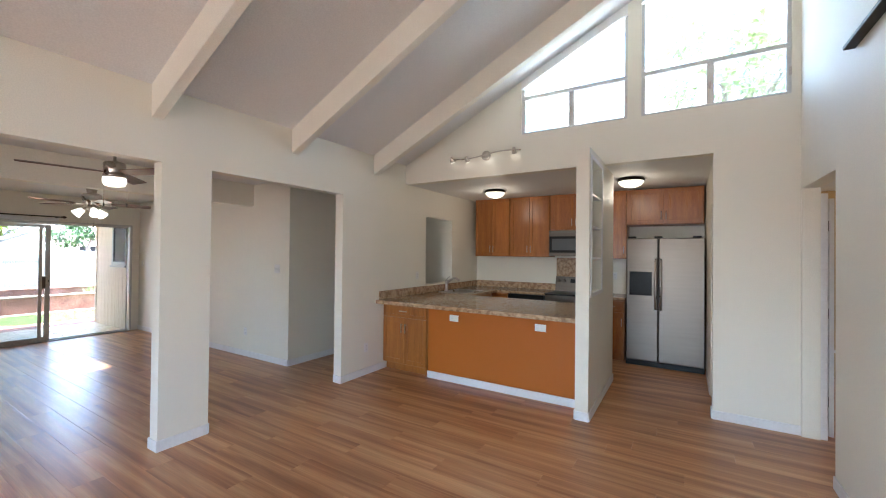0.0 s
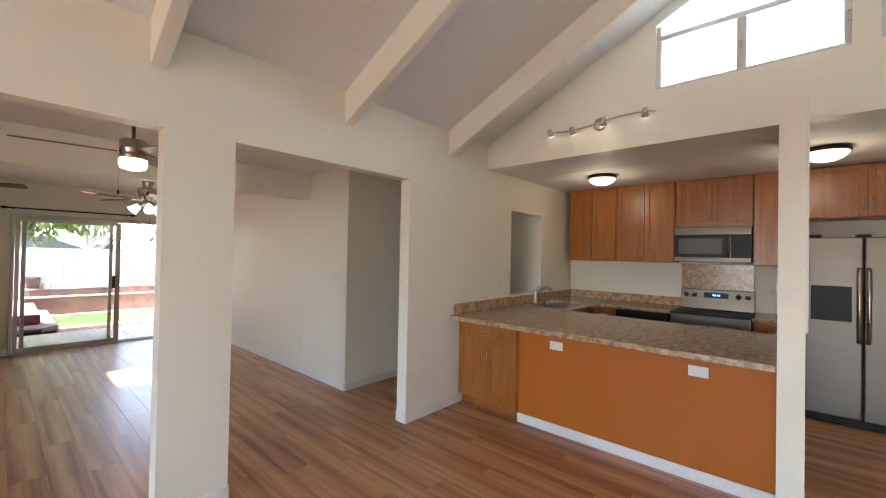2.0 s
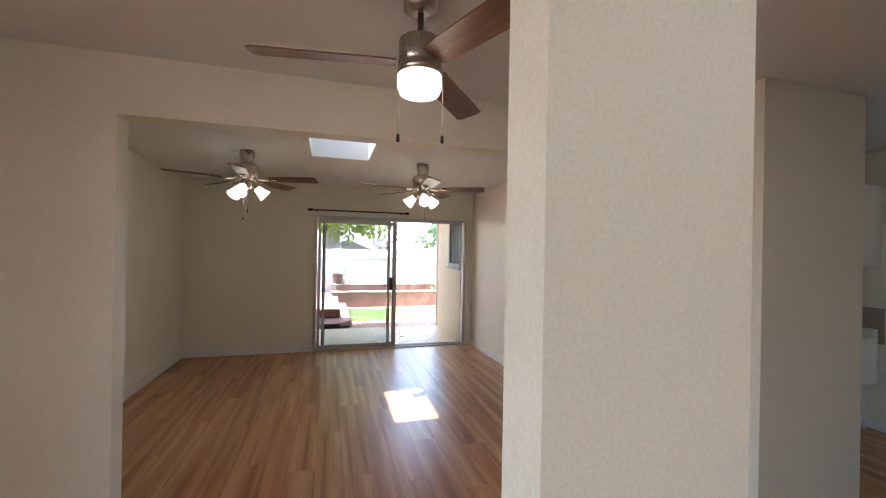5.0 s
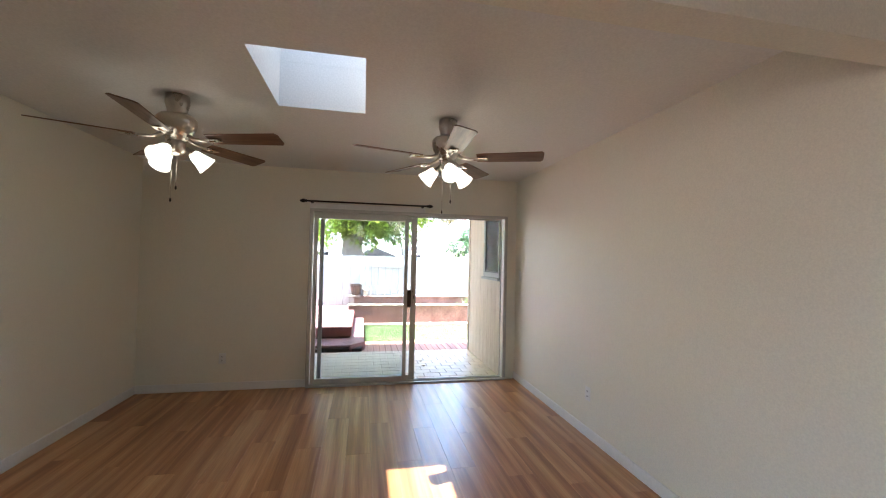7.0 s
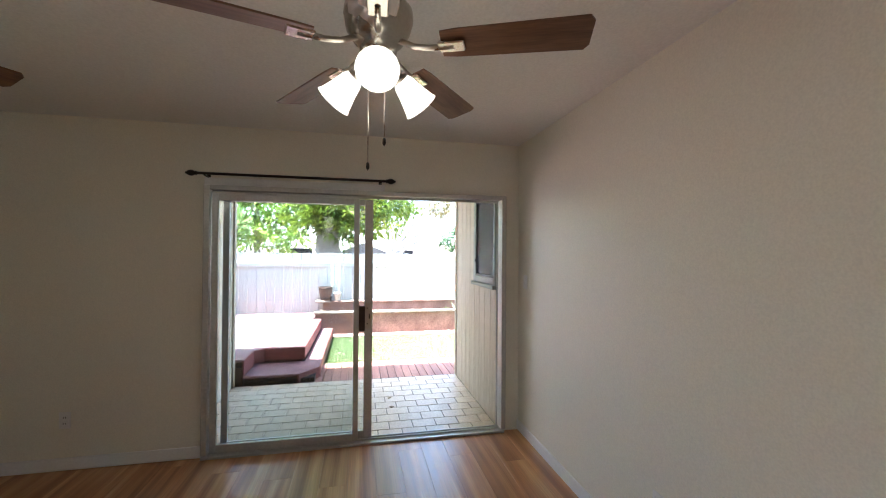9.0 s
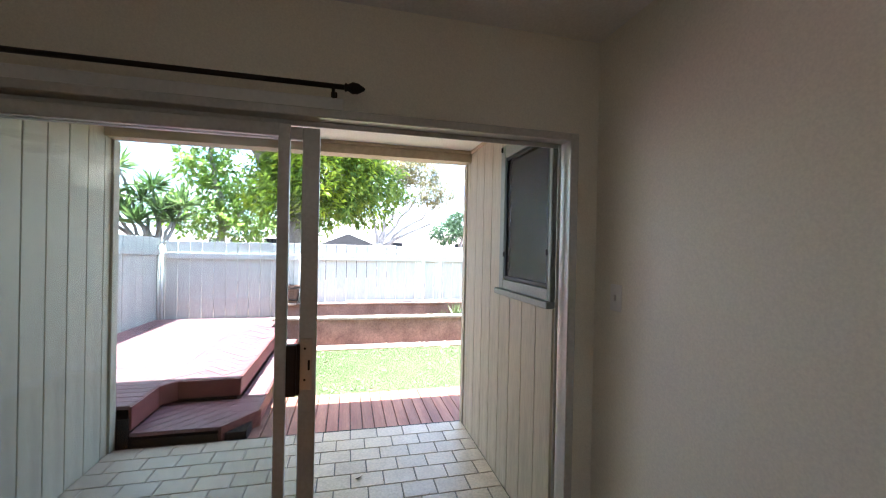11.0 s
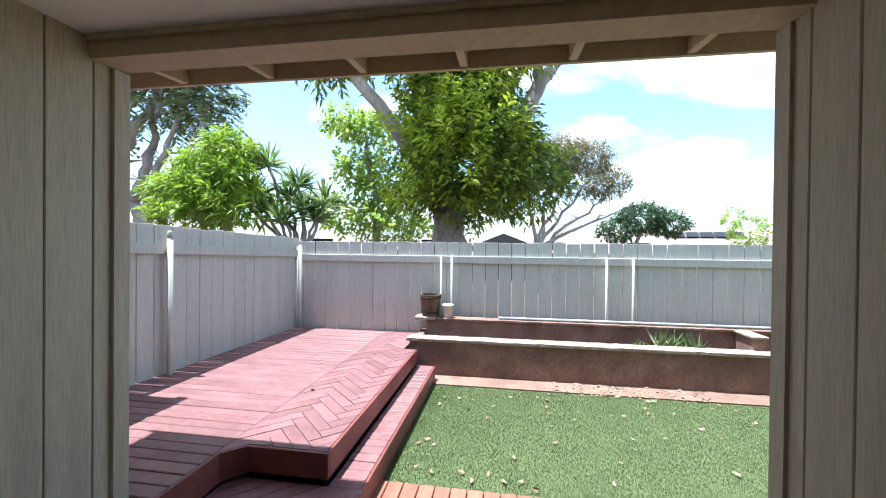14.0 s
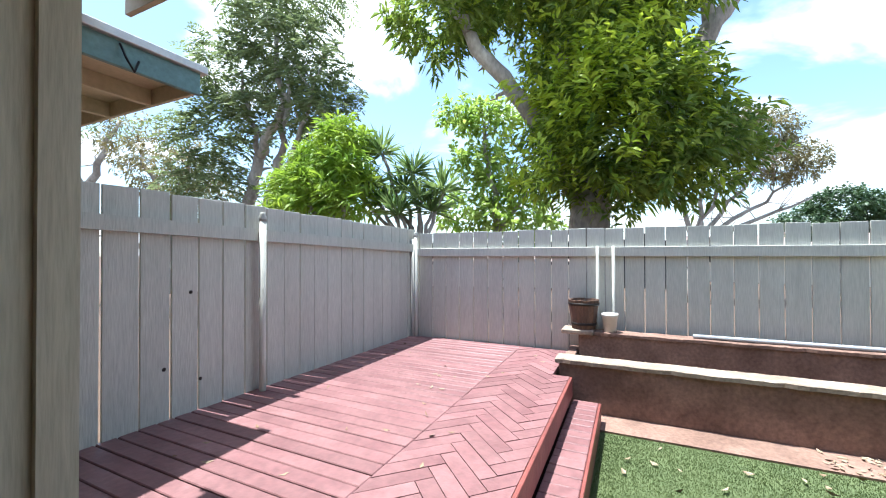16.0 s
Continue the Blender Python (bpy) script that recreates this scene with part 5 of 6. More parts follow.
def lobes_to_sprays(lobes, rng, inner=0.45):
    """Points and outward ways in a set of lobes (x, y, z, rx, ry, rz, count)."""
    p, d = [], []
    for x, y, z, rx, ry, rz, n in lobes:
        u = rng.normal(0, 1, (n, 3))
        u /= np.linalg.norm(u, axis=1)[:, None]
        r = rng.uniform(inner, 1.0, n)[:, None] ** 0.6 * rng.uniform(0.85, 1.12, n)[:, None]
        p.append(np.array([x, y, z]) + u * r * [rx, ry, rz])
        d.append(u)
    return np.concatenate(p), np.concatenate(d)


def crown(name, lobes, per, spray, length, width, mat, parent, seed, up=0.6, droop=0.3, inner=0.45):
    rng = np.random.default_rng(seed)
    p, d = lobes_to_sprays(lobes, rng, inner)
    n = len(p)
    axis = d + [0, 0, up] + rng.normal(0, 0.35, (n, 3))
    axis /= np.linalg.norm(axis, axis=1)[:, None]
    k = np.repeat(np.arange(n), per)
    along = np.tile(np.linspace(0.1, 1.0, per), n)[:, None]
    bases = p[k] + axis[k] * along * spray
    turn = rng.normal(0, 1, (n * per, 3))
    turn -= axis[k] * (turn * axis[k]).sum(1)[:, None]
    turn /= np.linalg.norm(turn, axis=1)[:, None]
    return leaves(name, bases, turn + axis[k] * (0.25 + 0.5 * along), length, width, mat, parent, rng, droop=droop)


def fronds(name, lobes, pairs, spray, length, width, mat, parent, seed):
    """Feathered leaves: leaflets in pairs along drooping ribs."""
    rng = np.random.default_rng(seed)
    p, d = lobes_to_sprays(lobes, rng, 0.25)
    n = len(p)
    axis = d * [1, 1, 0.5] + rng.normal(0, 0.5, (n, 3)) + [0, 0, 0.15]
    axis /= np.linalg.norm(axis, axis=1)[:, None]
    side = np.cross(axis, [0, 0, 1.0])
    side /= np.linalg.norm(side, axis=1)[:, None] + 1e-9
    k = np.repeat(np.arange(n), pairs * 2)
    s = np.tile(np.repeat(np.linspace(0.1, 1.0, pairs), 2), n)[:, None]
    sign = np.tile([1.0, -1.0], n * pairs)[:, None]
    bases = p[k] + axis[k] * s * spray - np.array([0, 0, 1.0]) * (s ** 2) * spray * 0.45
    return leaves(name, bases, side[k] * sign + axis[k] * 0.5 - [0, 0, 0.25], length, width, mat, parent, rng, droop=0.1)


def wavy(a, b, n=7, amount=0.08, seed=0):
    rng = random.Random(seed)
    a, b = Vector(a), Vector(b)
    l = (b - a).length
    return [a.lerp(b, i / (n - 1)) + (Vector((rng.uniform(-1, 1), rng.uniform(-1, 1), rng.uniform(-0.5, 0.5))) * amount * l if 0 < i < n - 1 else Vector()) for i in range(n)]


def limbs(name, rows, mat, parent, twigs=0, seed=1):
    """Tapered limbs (from, to, radius, end radius), with finer twigs growing out of their upper halves."""
    rng = random.Random(seed)
    bm = bmesh.new()
    for i, (a, b, r0, r1) in enumerate(rows):
        pts = wavy(a, b, 8, 0.035, seed + i)
        add_tube(bm, pts, r0, 9 if r0 > 0.06 else 6, r1)
        for _ in range(twigs):
            k = rng.uniform(0.35, 1.0)
            s = Vector(pts[int(k * 7)])
            e = s + Vector((rng.uniform(-1, 1), rng.uniform(-1, 1), rng.uniform(-0.1, 1.0))).normalized() * rng.uniform(0.3, 0.8) * max((Vector(b) - Vector(a)).length * 0.5, 0.5)
            add_tube(bm, wavy(s, e, 5, 0.06, rng.randint(0, 999)), max(r1 * 0.5, 0.012), 5, 0.005)
    return mesh_object(name, bm, mat, parent)


G1 = leaf_material("broad_leaf", (0.10, 0.17, 0.024), (0.29, 0.36, 0.06), 0.6)
G2 = leaf_material("young_leaf", (0.33, 0.45, 0.03), (0.46, 0.53, 0.05), 0.5)
G3 = leaf_material("light_leaf", (0.24, 0.37, 0.06), (0.40, 0.50, 0.11), 0.6)
G4 = leaf_material("feather_leaf", (0.13, 0.17, 0.07), (0.25, 0.30, 0.13), 0.5)
G5 = leaf_material("strap_leaf", (0.10, 0.17, 0.05), (0.26, 0.34, 0.11), 0.45)
G6 = leaf_material("dusty_leaf", (0.16, 0.17, 0.09), (0.30, 0.24, 0.10), 0.4)
G7 = leaf_material("dark_leaf", (0.03, 0.07, 0.025), (0.07, 0.12, 0.04), 0.25)


def tree(name, label, base):
    ob = empty(name, Matrix.Translation(base))
    return tagged(ob, label, "tree")


def rel(rows, o):
    return [((a[0] - o[0], a[1] - o[1], a[2] - o[2]), (b[0] - o[0], b[1] - o[1], b[2] - o[2]), r, s) for a, b, r, s in rows]


def lob(rows, o):
    return [(x - o[0], y - o[1], z - o[2], *rest) for x, y, z, *rest in rows]


# the large tree behind the back fence
o = (-16.65, 1.53, -0.26)
tr = tree("tree", "large broad-leaved tree with pale limbs behind the fence", (o[0] - 0.08, o[1] - 0.03, o[2] + 0.07))
limbs("trunk", rel([((-16.65, 1.53, -0.26), (-16.62, 1.52, 2.3), 0.42, 0.30)], o), BARK, tr)
limbs("limb", rel([((-16.6, 1.4, 2.0), (-16.06, 0.78, 3.12), 0.20, 0.15), ((-16.06, 0.78, 3.12), (-15.3, -0.16, 4.6), 0.15, 0.10), ((-15.3, -0.16, 4.6), (-15.0, -0.9, 6.0), 0.10, 0.05),
                   ((-16.65, 1.45, 2.2), (-16.69, 0.87, 5.4), 0.20, 0.15), ((-16.69, 0.87, 5.4), (-16.4, 0.2, 7.6), 0.15, 0.06),
                   ((-16.8, 1.8, 2.2), (-17.27, 2.85, 4.0), 0.25, 0.19), ((-17.27, 2.85, 4.0), (-17.64, 3.6, 5.4), 0.19, 0.14), ((-17.5, 3.3, 4.9), (-17.3, 3.1, 6.6), 0.12, 0.06), ((-17.64, 3.6, 5.4), (-18.2, 5.0, 7.2), 0.13, 0.06)], o), BARK, tr, 2, 4)
crown("foliage", lob([(-16.35, 1.95, 2.85, 1.2, 1.25, 1.15, 700), (-16.2, 0.95, 2.5, 0.6, 0.5, 0.5, 70), (-16.9, 2.95, 2.7, 0.85, 0.75, 0.7, 170), (-16.5, 1.6, 4.2, 1.0, 1.1, 0.9, 420), (-16.3, 1.9, 5.3, 1.1, 1.3, 0.9, 330), (-15.7, 0.2, 5.3, 0.8, 0.9, 0.55, 200), (-15.4, -0.7, 4.9, 0.8, 0.7, 0.55, 180), (-16.0, 0.3, 6.4, 1.6, 1.7, 1.1, 520), (-17.2, 2.6, 6.4, 1.2, 1.2, 1.0, 260), (-18.3, 4.9, 7.6, 1.2, 1.2, 0.8, 150)], o), 14, 0.46, 0.19, 0.058, G1, tr, 11, 1.15, 0.3)
crown("young_foliage", lob([(-15.35, 1.50, 3.05, 0.22, 0.26, 0.28, 26), (-15.25, 1.95, 3.5, 0.22, 0.30, 0.35, 22), (-15.6, 0.9, 3.6, 0.3, 0.3, 0.3, 16), (-15.5, 1.9, 2.6, 0.4, 0.5, 0.3, 18), (-15.5, 1.2, 2.3, 0.5, 0.9, 0.4, 30), (-15.6, 1.7, 4.3, 0.4, 0.8, 0.5, 30), (-16.0, 1.9, 3.0, 1.1, 1.2, 1.1, 170), (-15.9, 0.2, 5.3, 1.0, 1.2, 0.8, 70), (-16.3, 1.8, 5.0, 1.0, 1.2, 0.9, 70)], o), 14, 0.46, 0.19, 0.055, G2, tr, 12, 1.3, 0.25, 0.6)

# light green tree farther back
o = (-19.4, -1.0, -0.26)
tr = tree("tree", "slender light green tree behind the fence", o)
limbs("trunk", rel([((-19.4, -1.0, -0.26), (-19.3, -1.0, 2.0), 0.14, 0.10), ((-19.3, -1.0, 2.0), (-19.2, -1.3, 4.6), 0.10, 0.04), ((-19.3, -1.0, 1.8), (-19.3, 0.2, 3.2), 0.08, 0.03)], o), BARK, tr, 5, 9)
crown("foliage", lob([(-19.3, -2.0, 4.9, 0.5, 0.5, 0.35, 60), (-19.3, -1.2, 4.5, 0.6, 0.7, 0.4, 90), (-19.3, -1.6, 3.6, 0.5, 0.6, 0.3, 70), (-19.3, -0.8, 3.0, 0.7, 0.9, 0.4, 110), (-19.3, -0.5, 2.1, 0.8, 1.1, 0.5, 130), (-19.2, -1.8, 2.3, 0.6, 0.7, 0.4, 80)], o), 9, 0.35, 0.20, 0.09, G3, tr, 21, 0.4, 0.2, 0.1)

# bright bush over the side fence
o = (-14.0, -1.6, -0.26)
tr = tree("bush", "bright green dense bush behind the side fence", (o[0] - 0.3, o[1] - 0.25, o[2] + 0.18))
limbs("trunk", rel([((-14.0, -1.6, -0.26), (-14.0, -1.55, 2.5), 0.10, 0.04), ((-14.0, -1.6, 0.8), (-13.8, -2.1, 2.1), 0.06, 0.03), ((-14.0, -1.6, 1.2), (-13.8, -1.3, 2.1), 0.05, 0.02)], o), BARK, tr, 3, 3)
crown("foliage", lob([(-14.0, -1.52, 2.62, 0.32, 0.36, 0.24, 120), (-14.0, -1.95, 2.36, 0.34, 0.38, 0.22, 130), (-13.9, -2.35, 2.02, 0.34, 0.36, 0.20, 110), (-13.8, -1.75, 2.02, 0.36, 0.40, 0.20, 120), (-13.8, -1.30, 2.20, 0.30, 0.30, 0.20, 80), (-13.8, -1.25, 1.75, 0.34, 0.36, 0.22, 80), (-13.8, -2.0, 1.66, 0.5, 0.5, 0.22, 120)], o), 14, 0.20, 0.17, 0.034, leaf_material("bright_leaf", (0.20, 0.32, 0.03), (0.34, 0.44, 0.05), 0.5), tr, 31, 0.9, 0.2)

# spiky strap-leaved plants in the fence corner
o = (-14.3, -0.5, -0.26)
tr = tagged(empty("dracaena", Matrix.Translation((o[0] - 0.33, o[1] - 0.22, o[2] + 0.16))), "spiky dracaena with several strap-leaved heads", "plant")
HEADS = [(-14.2, -1.02, 2.55), (-14.2, -0.50, 2.22), (-14.2, -0.04, 1.92), (-14.2, -0.36, 1.84), (-14.1, -1.36, 1.98), (-14.1, -0.86, 1.78), (-14.3, -0.70, 2.0), (-14.0, -1.1, 2.02), (-14.2, -0.20, 1.66), (-14.0, -0.62, 1.62)]
limbs("stem", rel([((-14.3, -0.5, -0.26), (-14.28, -0.45, 1.3), 0.06, 0.05)] + [((-14.28, -0.45, 1.0), h, 0.035, 0.022) for h in HEADS], o), BARK, tr)
rng = np.random.default_rng(5)
bases, dirs = [], []
for h in HEADS:
    u = rng.normal(0, 1, (100, 3))
    u[:, 2] = np.abs(u[:, 2]) * 1.1 - 0.15
    bases.append(np.tile(np.array(h) - o, (100, 1)) + rng.uniform(-0.03, 0.03, (100, 3))), dirs.append(u)
leaves("foliage", np.concatenate(bases), np.concatenate(dirs), 0.44, 0.036, G5, tr, rng, 0.3, 0.10)

# feathery tall tree to the side
o = (-16.1, -5.5, -0.26)
tr = tree("tree", "tall feathery tree with forked grey limbs", o)
X = -16.1
FORK = [((-5.9, -0.26), (-6.07, 2.35), 0.19, 0.15), ((-6.07, 2.35), (-5.72, 3.5), 0.15, 0.12), ((-5.72, 3.5), (-4.9, 4.6), 0.12, 0.08), ((-4.9, 4.6), (-5.2, 6.6), 0.08, 0.03), ((-5.72, 3.5), (-6.3, 5.6), 0.07, 0.03),
        ((-5.6, -0.26), (-5.45, 2.33), 0.15, 0.12), ((-5.45, 2.33), (-5.0, 3.45), 0.12, 0.09), ((-5.0, 3.45), (-4.7, 5.4), 0.08, 0.03),
        ((-5.3, -0.26), (-5.08, 2.31), 0.13, 0.11), ((-5.08, 2.31), (-4.64, 3.55), 0.10, 0.06), ((-4.64, 3.55), (-3.8, 5.2), 0.06, 0.025), ((-5.08, 2.1), (-4.24, 3.25), 0.08, 0.05), ((-4.24, 3.25), (-3.6, 4.4), 0.05, 0.02)]
limbs("trunk", rel([((X, a[0], a[1]), (X, b[0], b[1]), r, s) for a, b, r, s in FORK], o), BARK, tr, 4, 6)
fronds("foliage", lob([(-16.2, -5.2, 6.2, 0.9, 1.0, 0.8, 170), (-15.9, -6.4, 5.5, 0.7, 0.8, 0.8, 150), (-16.3, -4.4, 5.2, 0.6, 0.7, 0.6, 120), (-16.3, -3.9, 4.3, 0.5, 0.45, 0.6, 90), (-15.9, -6.9, 4.2, 0.8, 0.8, 0.7, 160), (-16.1, -5.3, 4.4, 0.8, 0.7, 0.5, 70), (-15.8, -7.0, 3.0, 0.8, 0.9, 0.5, 120), (-16.3, -5.2, 7.6, 1.2, 1.4, 0.9, 190)], o), 10, 0.66, 0.16, 0.055, G4, tr, 41)
o = (-16.2, -9.6, -0.26)
tr = tree("tree", "hazy olive tree beyond the side fence", o)
limbs("trunk", rel([((-16.2, -9.6, -0.26), (-16.3, -9.5, 2.4), 0.16, 0.12), ((-16.3, -9.5, 2.2), (-16.0, -10.6, 4.4), 0.1, 0.04), ((-16.3, -9.5, 2.2), (-16.5, -8.7, 4.2), 0.1, 0.04)], o), BARK, tr, 5, 2)
crown("foliage", lob([(-16.3, -9.4, 3.6, 1.0, 1.3, 0.9, 260), (-16.4, -8.6, 2.9, 0.8, 1.0, 0.7, 160), (-16.0, -10.4, 4.4, 0.9, 1.0, 0.7, 120)], o), 9, 0.3, 0.15, 0.05, G6, tr, 51, 0.2)
o = (-15.8, -13.2, -0.26)
tr = tree("tree", "bare forked tree beyond the side fence", o)
limbs("trunk", rel([((-15.8, -13.2, -0.26), (-15.8, -13.0, 3.4), 0.22, 0.17), ((-15.8, -13.0, 3.2), (-15.3, -13.8, 5.6), 0.14, 0.06), ((-15.8, -13.0, 3.0), (-16.4, -12.2, 5.4), 0.13, 0.05)], o), BARK, tr, 5, 8)
crown("foliage", lob([(-15.8, -13.0, 5.6, 1.8, 1.8, 0.9, 160)], o), 9, 0.3, 0.16, 0.05, G4, tr, 52, 0.2)

# pale umbrella tree to the far side
o = (-23.7, 3.7, -0.26)
tr = tree("tree", "pale spreading tree with thin dusty foliage", o)
limbs("trunk", rel([((-23.7, 3.7, -0.26), (-23.75, 3.75, 1.6), 0.20, 0.16)] + [((-23.75, 3.75, 1.4), p, 0.09, 0.03) for p in ((-24.4, 5.0, 4.4), (-24.6, 5.6, 3.9), (-25.0, 6.5, 3.4), (-25.2, 7.0, 2.9), (-24.0, 4.4, 4.6), (-23.6, 3.2, 4.3))], o), BARK, tr, 12, 5)
crown("foliage", lob([(-24.4, 4.6, 5.05, 0.8, 1.0, 0.5, 420), (-24.8, 5.6, 4.9, 0.8, 0.9, 0.5, 380), (-25.2, 6.6, 4.0, 0.7, 0.7, 0.5, 240), (-24.0, 3.8, 4.8, 0.8, 0.9, 0.45, 220), (-24.6, 5.5, 3.9, 0.9, 1.3, 0.55, 300)], o), 9, 0.3, 0.13, 0.05, G6, tr, 61, 0.3)

# round shrub and small trees far off
o = (-28.9, 8.9, -0.26)
tr = tree("tree", "round dark green tree in the distance", o)
limbs("trunk", rel([((-28.9, 8.9, -0.26), (-28.9, 8.9, 2.4), 0.16, 0.08)], o), BARK, tr, 3, 4)
crown("foliage", lob([(-28.9, 9.2, 2.85, 0.9, 1.2, 0.65, 420), (-28.6, 7.9, 2.25, 0.8, 0.9, 0.5, 220), (-29.1, 10.3, 2.6, 0.8, 0.9, 0.5, 240)], o), 10, 0.22, 0.17, 0.07, G7, tr, 71, 0.5)
o = (-33.0, 16.0, -0.26)
tr = tree("tree", "small light green tree in the distance", o)
limbs("trunk", rel([((-33, 16, -0.26), (-33, 16, 2.4), 0.12, 0.06)], o), BARK, tr, 4, 4)
crown("foliage", lob([(-33, 16, 2.4, 0.9, 0.9, 0.8, 120), (-33, 15.2, 3.2, 0.5, 0.5, 0.4, 40)], o), 9, 0.3, 0.2, 0.08, G3, tr, 72, 0.5)
o = (-26.0, -2.5, -0.26)
tr = tree("tree", "small dark tree in the distance", o)
limbs("trunk", rel([((-26, -2.5, -0.26), (-26, -2.5, 1.6), 0.12, 0.06)], o), BARK, tr, 3, 4)
crown("foliage", lob([(-26, -2.5, 1.8, 0.9, 1.3, 0.7, 200)], o), 9, 0.25, 0.18, 0.07, G7, tr, 73, 0.5)

# pale green trees on the kitchen side, seen through the high windows
o = (1.6, 10.5, -0.26)
tr = tree("tree", "pale green leafy tree outside the gable windows", o)
limbs("trunk", rel([((1.6, 10.5, -0.26), (1.5, 10.4, 4.2), 0.16, 0.10), ((1.5, 10.4, 4.0), (0.6, 10.2, 6.4), 0.08, 0.03), ((1.5, 10.4, 4.0), (2.6, 10.3, 6.2), 0.08, 0.03)], o), BARK, tr, 5, 14)
crown("foliage", lob([(0.9, 10.4, 5.6, 1.1, 1.0, 0.9, 110), (2.3, 10.3, 5.4, 1.1, 1.0, 0.9, 110), (1.5, 10.5, 6.9, 1.5, 1.2, 1.0, 110), (2.9, 10.5, 4.3, 0.9, 0.9, 0.7, 70)], o), 10, 0.35, 0.2, 0.08, leaf_material("pale_leaf", (0.40, 0.48, 0.26), (0.55, 0.60, 0.38), 0.6), tr, 91, 0.3)

# aloe clumps in the planter
for x, y, z, s, n in ((-13.44, 4.34, 0.285, 1.0, 44), (-13.43, 4.66, 0.285, 0.9, 36), (-13.44, 4.06, 0.285, 0.6, 22)):
    al = empty("aloe", Matrix.Translation((x, y, z)))
    rng = np.random.default_rng(int(y * 100))
    u = rng.normal(0, 1, (n, 3))
    u[:, 2] = np.abs(u[:, 2]) * 1.2 + 0.35
    leaves("foliage", np.zeros((n, 3)) + rng.uniform(-0.10, 0.10, (n, 3)) * [0.6, 1, 0], u, 0.24 * s, 0.03, leaf_material("aloe_leaf", (0.09, 0.14, 0.05), (0.17, 0.20, 0.08), 0.15), al, rng, 0.4, -0.1)
    tagged(al, "spiky green aloe clump in the planter", "plant", "planter aloes")

# turf blades, dry leaves
rng = np.random.default_rng(8)
n = 150000
b = np.stack([rng.uniform(-12.83, -11.06, n), 1.82 + 3.7 * rng.uniform(0, 1, n) ** 1.15, np.full(n, -0.056)], 1)
d = np.stack([rng.normal(0, 0.35, n), rng.normal(0, 0.35, n), np.ones(n)], 1)
d *= rng.uniform(0.008, 0.016, n)[:, None]
s = np.stack([rng.uniform(-1, 1, n), rng.uniform(-1, 1, n), np.zeros(n)], 1) * 0.0026
v = np.stack([b - s, b + s, b + d], 1).reshape(-1, 3)
me = bpy.data.meshes.new("turf_blades")
me.from_pydata(v.tolist(), [], np.arange(3 * n).reshape(-1, 3).tolist())
me.materials.append(leaf_material("turf_blade", (0.10, 0.138, 0.045), (0.14, 0.178, 0.066), 0.3))
tagged(new("turf_blades", me), "short green artificial grass blades", "grass", kind="stuff")


def litter(name, n, x0, x1, y0, y1, z, size, seed, label):
    r = np.random.default_rng(seed)
    p = np.stack([r.uniform(x0, x1, n), r.uniform(y0, y1, n), np.full(n, z + 0.006)], 1)
    ob = leaves(name, p, np.stack([r.normal(0, 1, n), r.normal(0, 1, n), r.normal(0, 0.08, n)], 1), size, size * 0.45, DRY, None, r, 0.5, -0.04)
    return tagged(ob, label, "dry leaves", kind="stuff")


litter("dry_leaves", 70, -12.8, -11.1, 1.9, 5.5, -0.036, 0.06, 81, "scattered dry leaves on the turf")
litter("dry_leaves", 30, -13.7, -10.9, -0.2, 1.5, ZD, 0.05, 82, "scattered dry leaves on the deck")
litter("dry_leaves", 150, -13.10, -12.75, 3.1, 4.6, -0.036, 0.055, 83, "drift of dry leaves below the planter")
litter("dry_leaves", 90, -13.60, -13.30, 1.8, 5.2, 0.288, 0.05, 85, "dry leaves on the planter soil")
litter("dry_leaves", 3, -9.6, -9.0, 2.3, 3.2, 0.002, 0.06, 86, "few dry leaves on the porch tiles")


# far houses
def house(x, y, w, d, h, ridge, turn, wall_mat, roof_mat, label, panels=False):
    hs = empty("house", pose(x, y, -0.26, 0, 0, turn))
    box("wall", -w / 2, w / 2, -d / 2, d / 2, 0, h, wall_mat, hs, 0)
    prism("roof", [(-d / 2 - 0.5, h - 0.15), (d / 2 + 0.5, h - 0.15), (0, h + ridge)], "x", -w / 2 - 0.4, w / 2 + 0.4, roof_mat, hs)
    for k in (-0.3, 0.3):
        box("window", k * w - 0.6, k * w + 0.6, -d / 2 - 0.03, -d / 2 + 0.02, 1.0, 2.0, BLACK, hs, 0.01)
    if panels:
        a = math.atan2(ridge, d / 2 + 0.5)
        for i in range(6):
            p = box("solar_panel", i * 1.05 - 3.1, i * 1.05 - 2.1, -0.9, 0.9, 0, 0.04, BLACK, hs, 0.005)
            p.matrix_local = Matrix.Translation((0, -d / 4, h + ridge / 2 + 0.12)) @ Matrix.Rotation(a, 4, "X")
    return tagged(hs, label, "house")


PINK = material("pale_roof", (0.42, 0.31, 0.27), 0.9, scale=2, amount=0.5, fine=20, bump=0.2)
GREYROOF = material("grey_roof", (0.10, 0.095, 0.09), 0.9, scale=2, amount=0.5, fine=20, bump=0.2)
house(-48, 20, 14, 8, 2.2, 1.2, 70, PAINT, PINK, "far low house with a pale roof and panels", True)
house(-37, 8.5, 8, 7, 1.5, 1.0, 80, PAINT, PINK, "far low house with a pale roof")
house(-31, 2.5, 5, 4, 1.5, 0.85, 0, material("dark_gable", (0.09, 0.09, 0.095), 0.8), GREYROOF, "far house with a dark gable")
house(-25, -14, 10, 8, 1.9, 1.0, 20, PAINT, PINK, "far low house beyond the trees")
house(-30, -4, 9, 7, 1.3, 0.8, 100, PAINT, PINK, "far low house behind the trees")

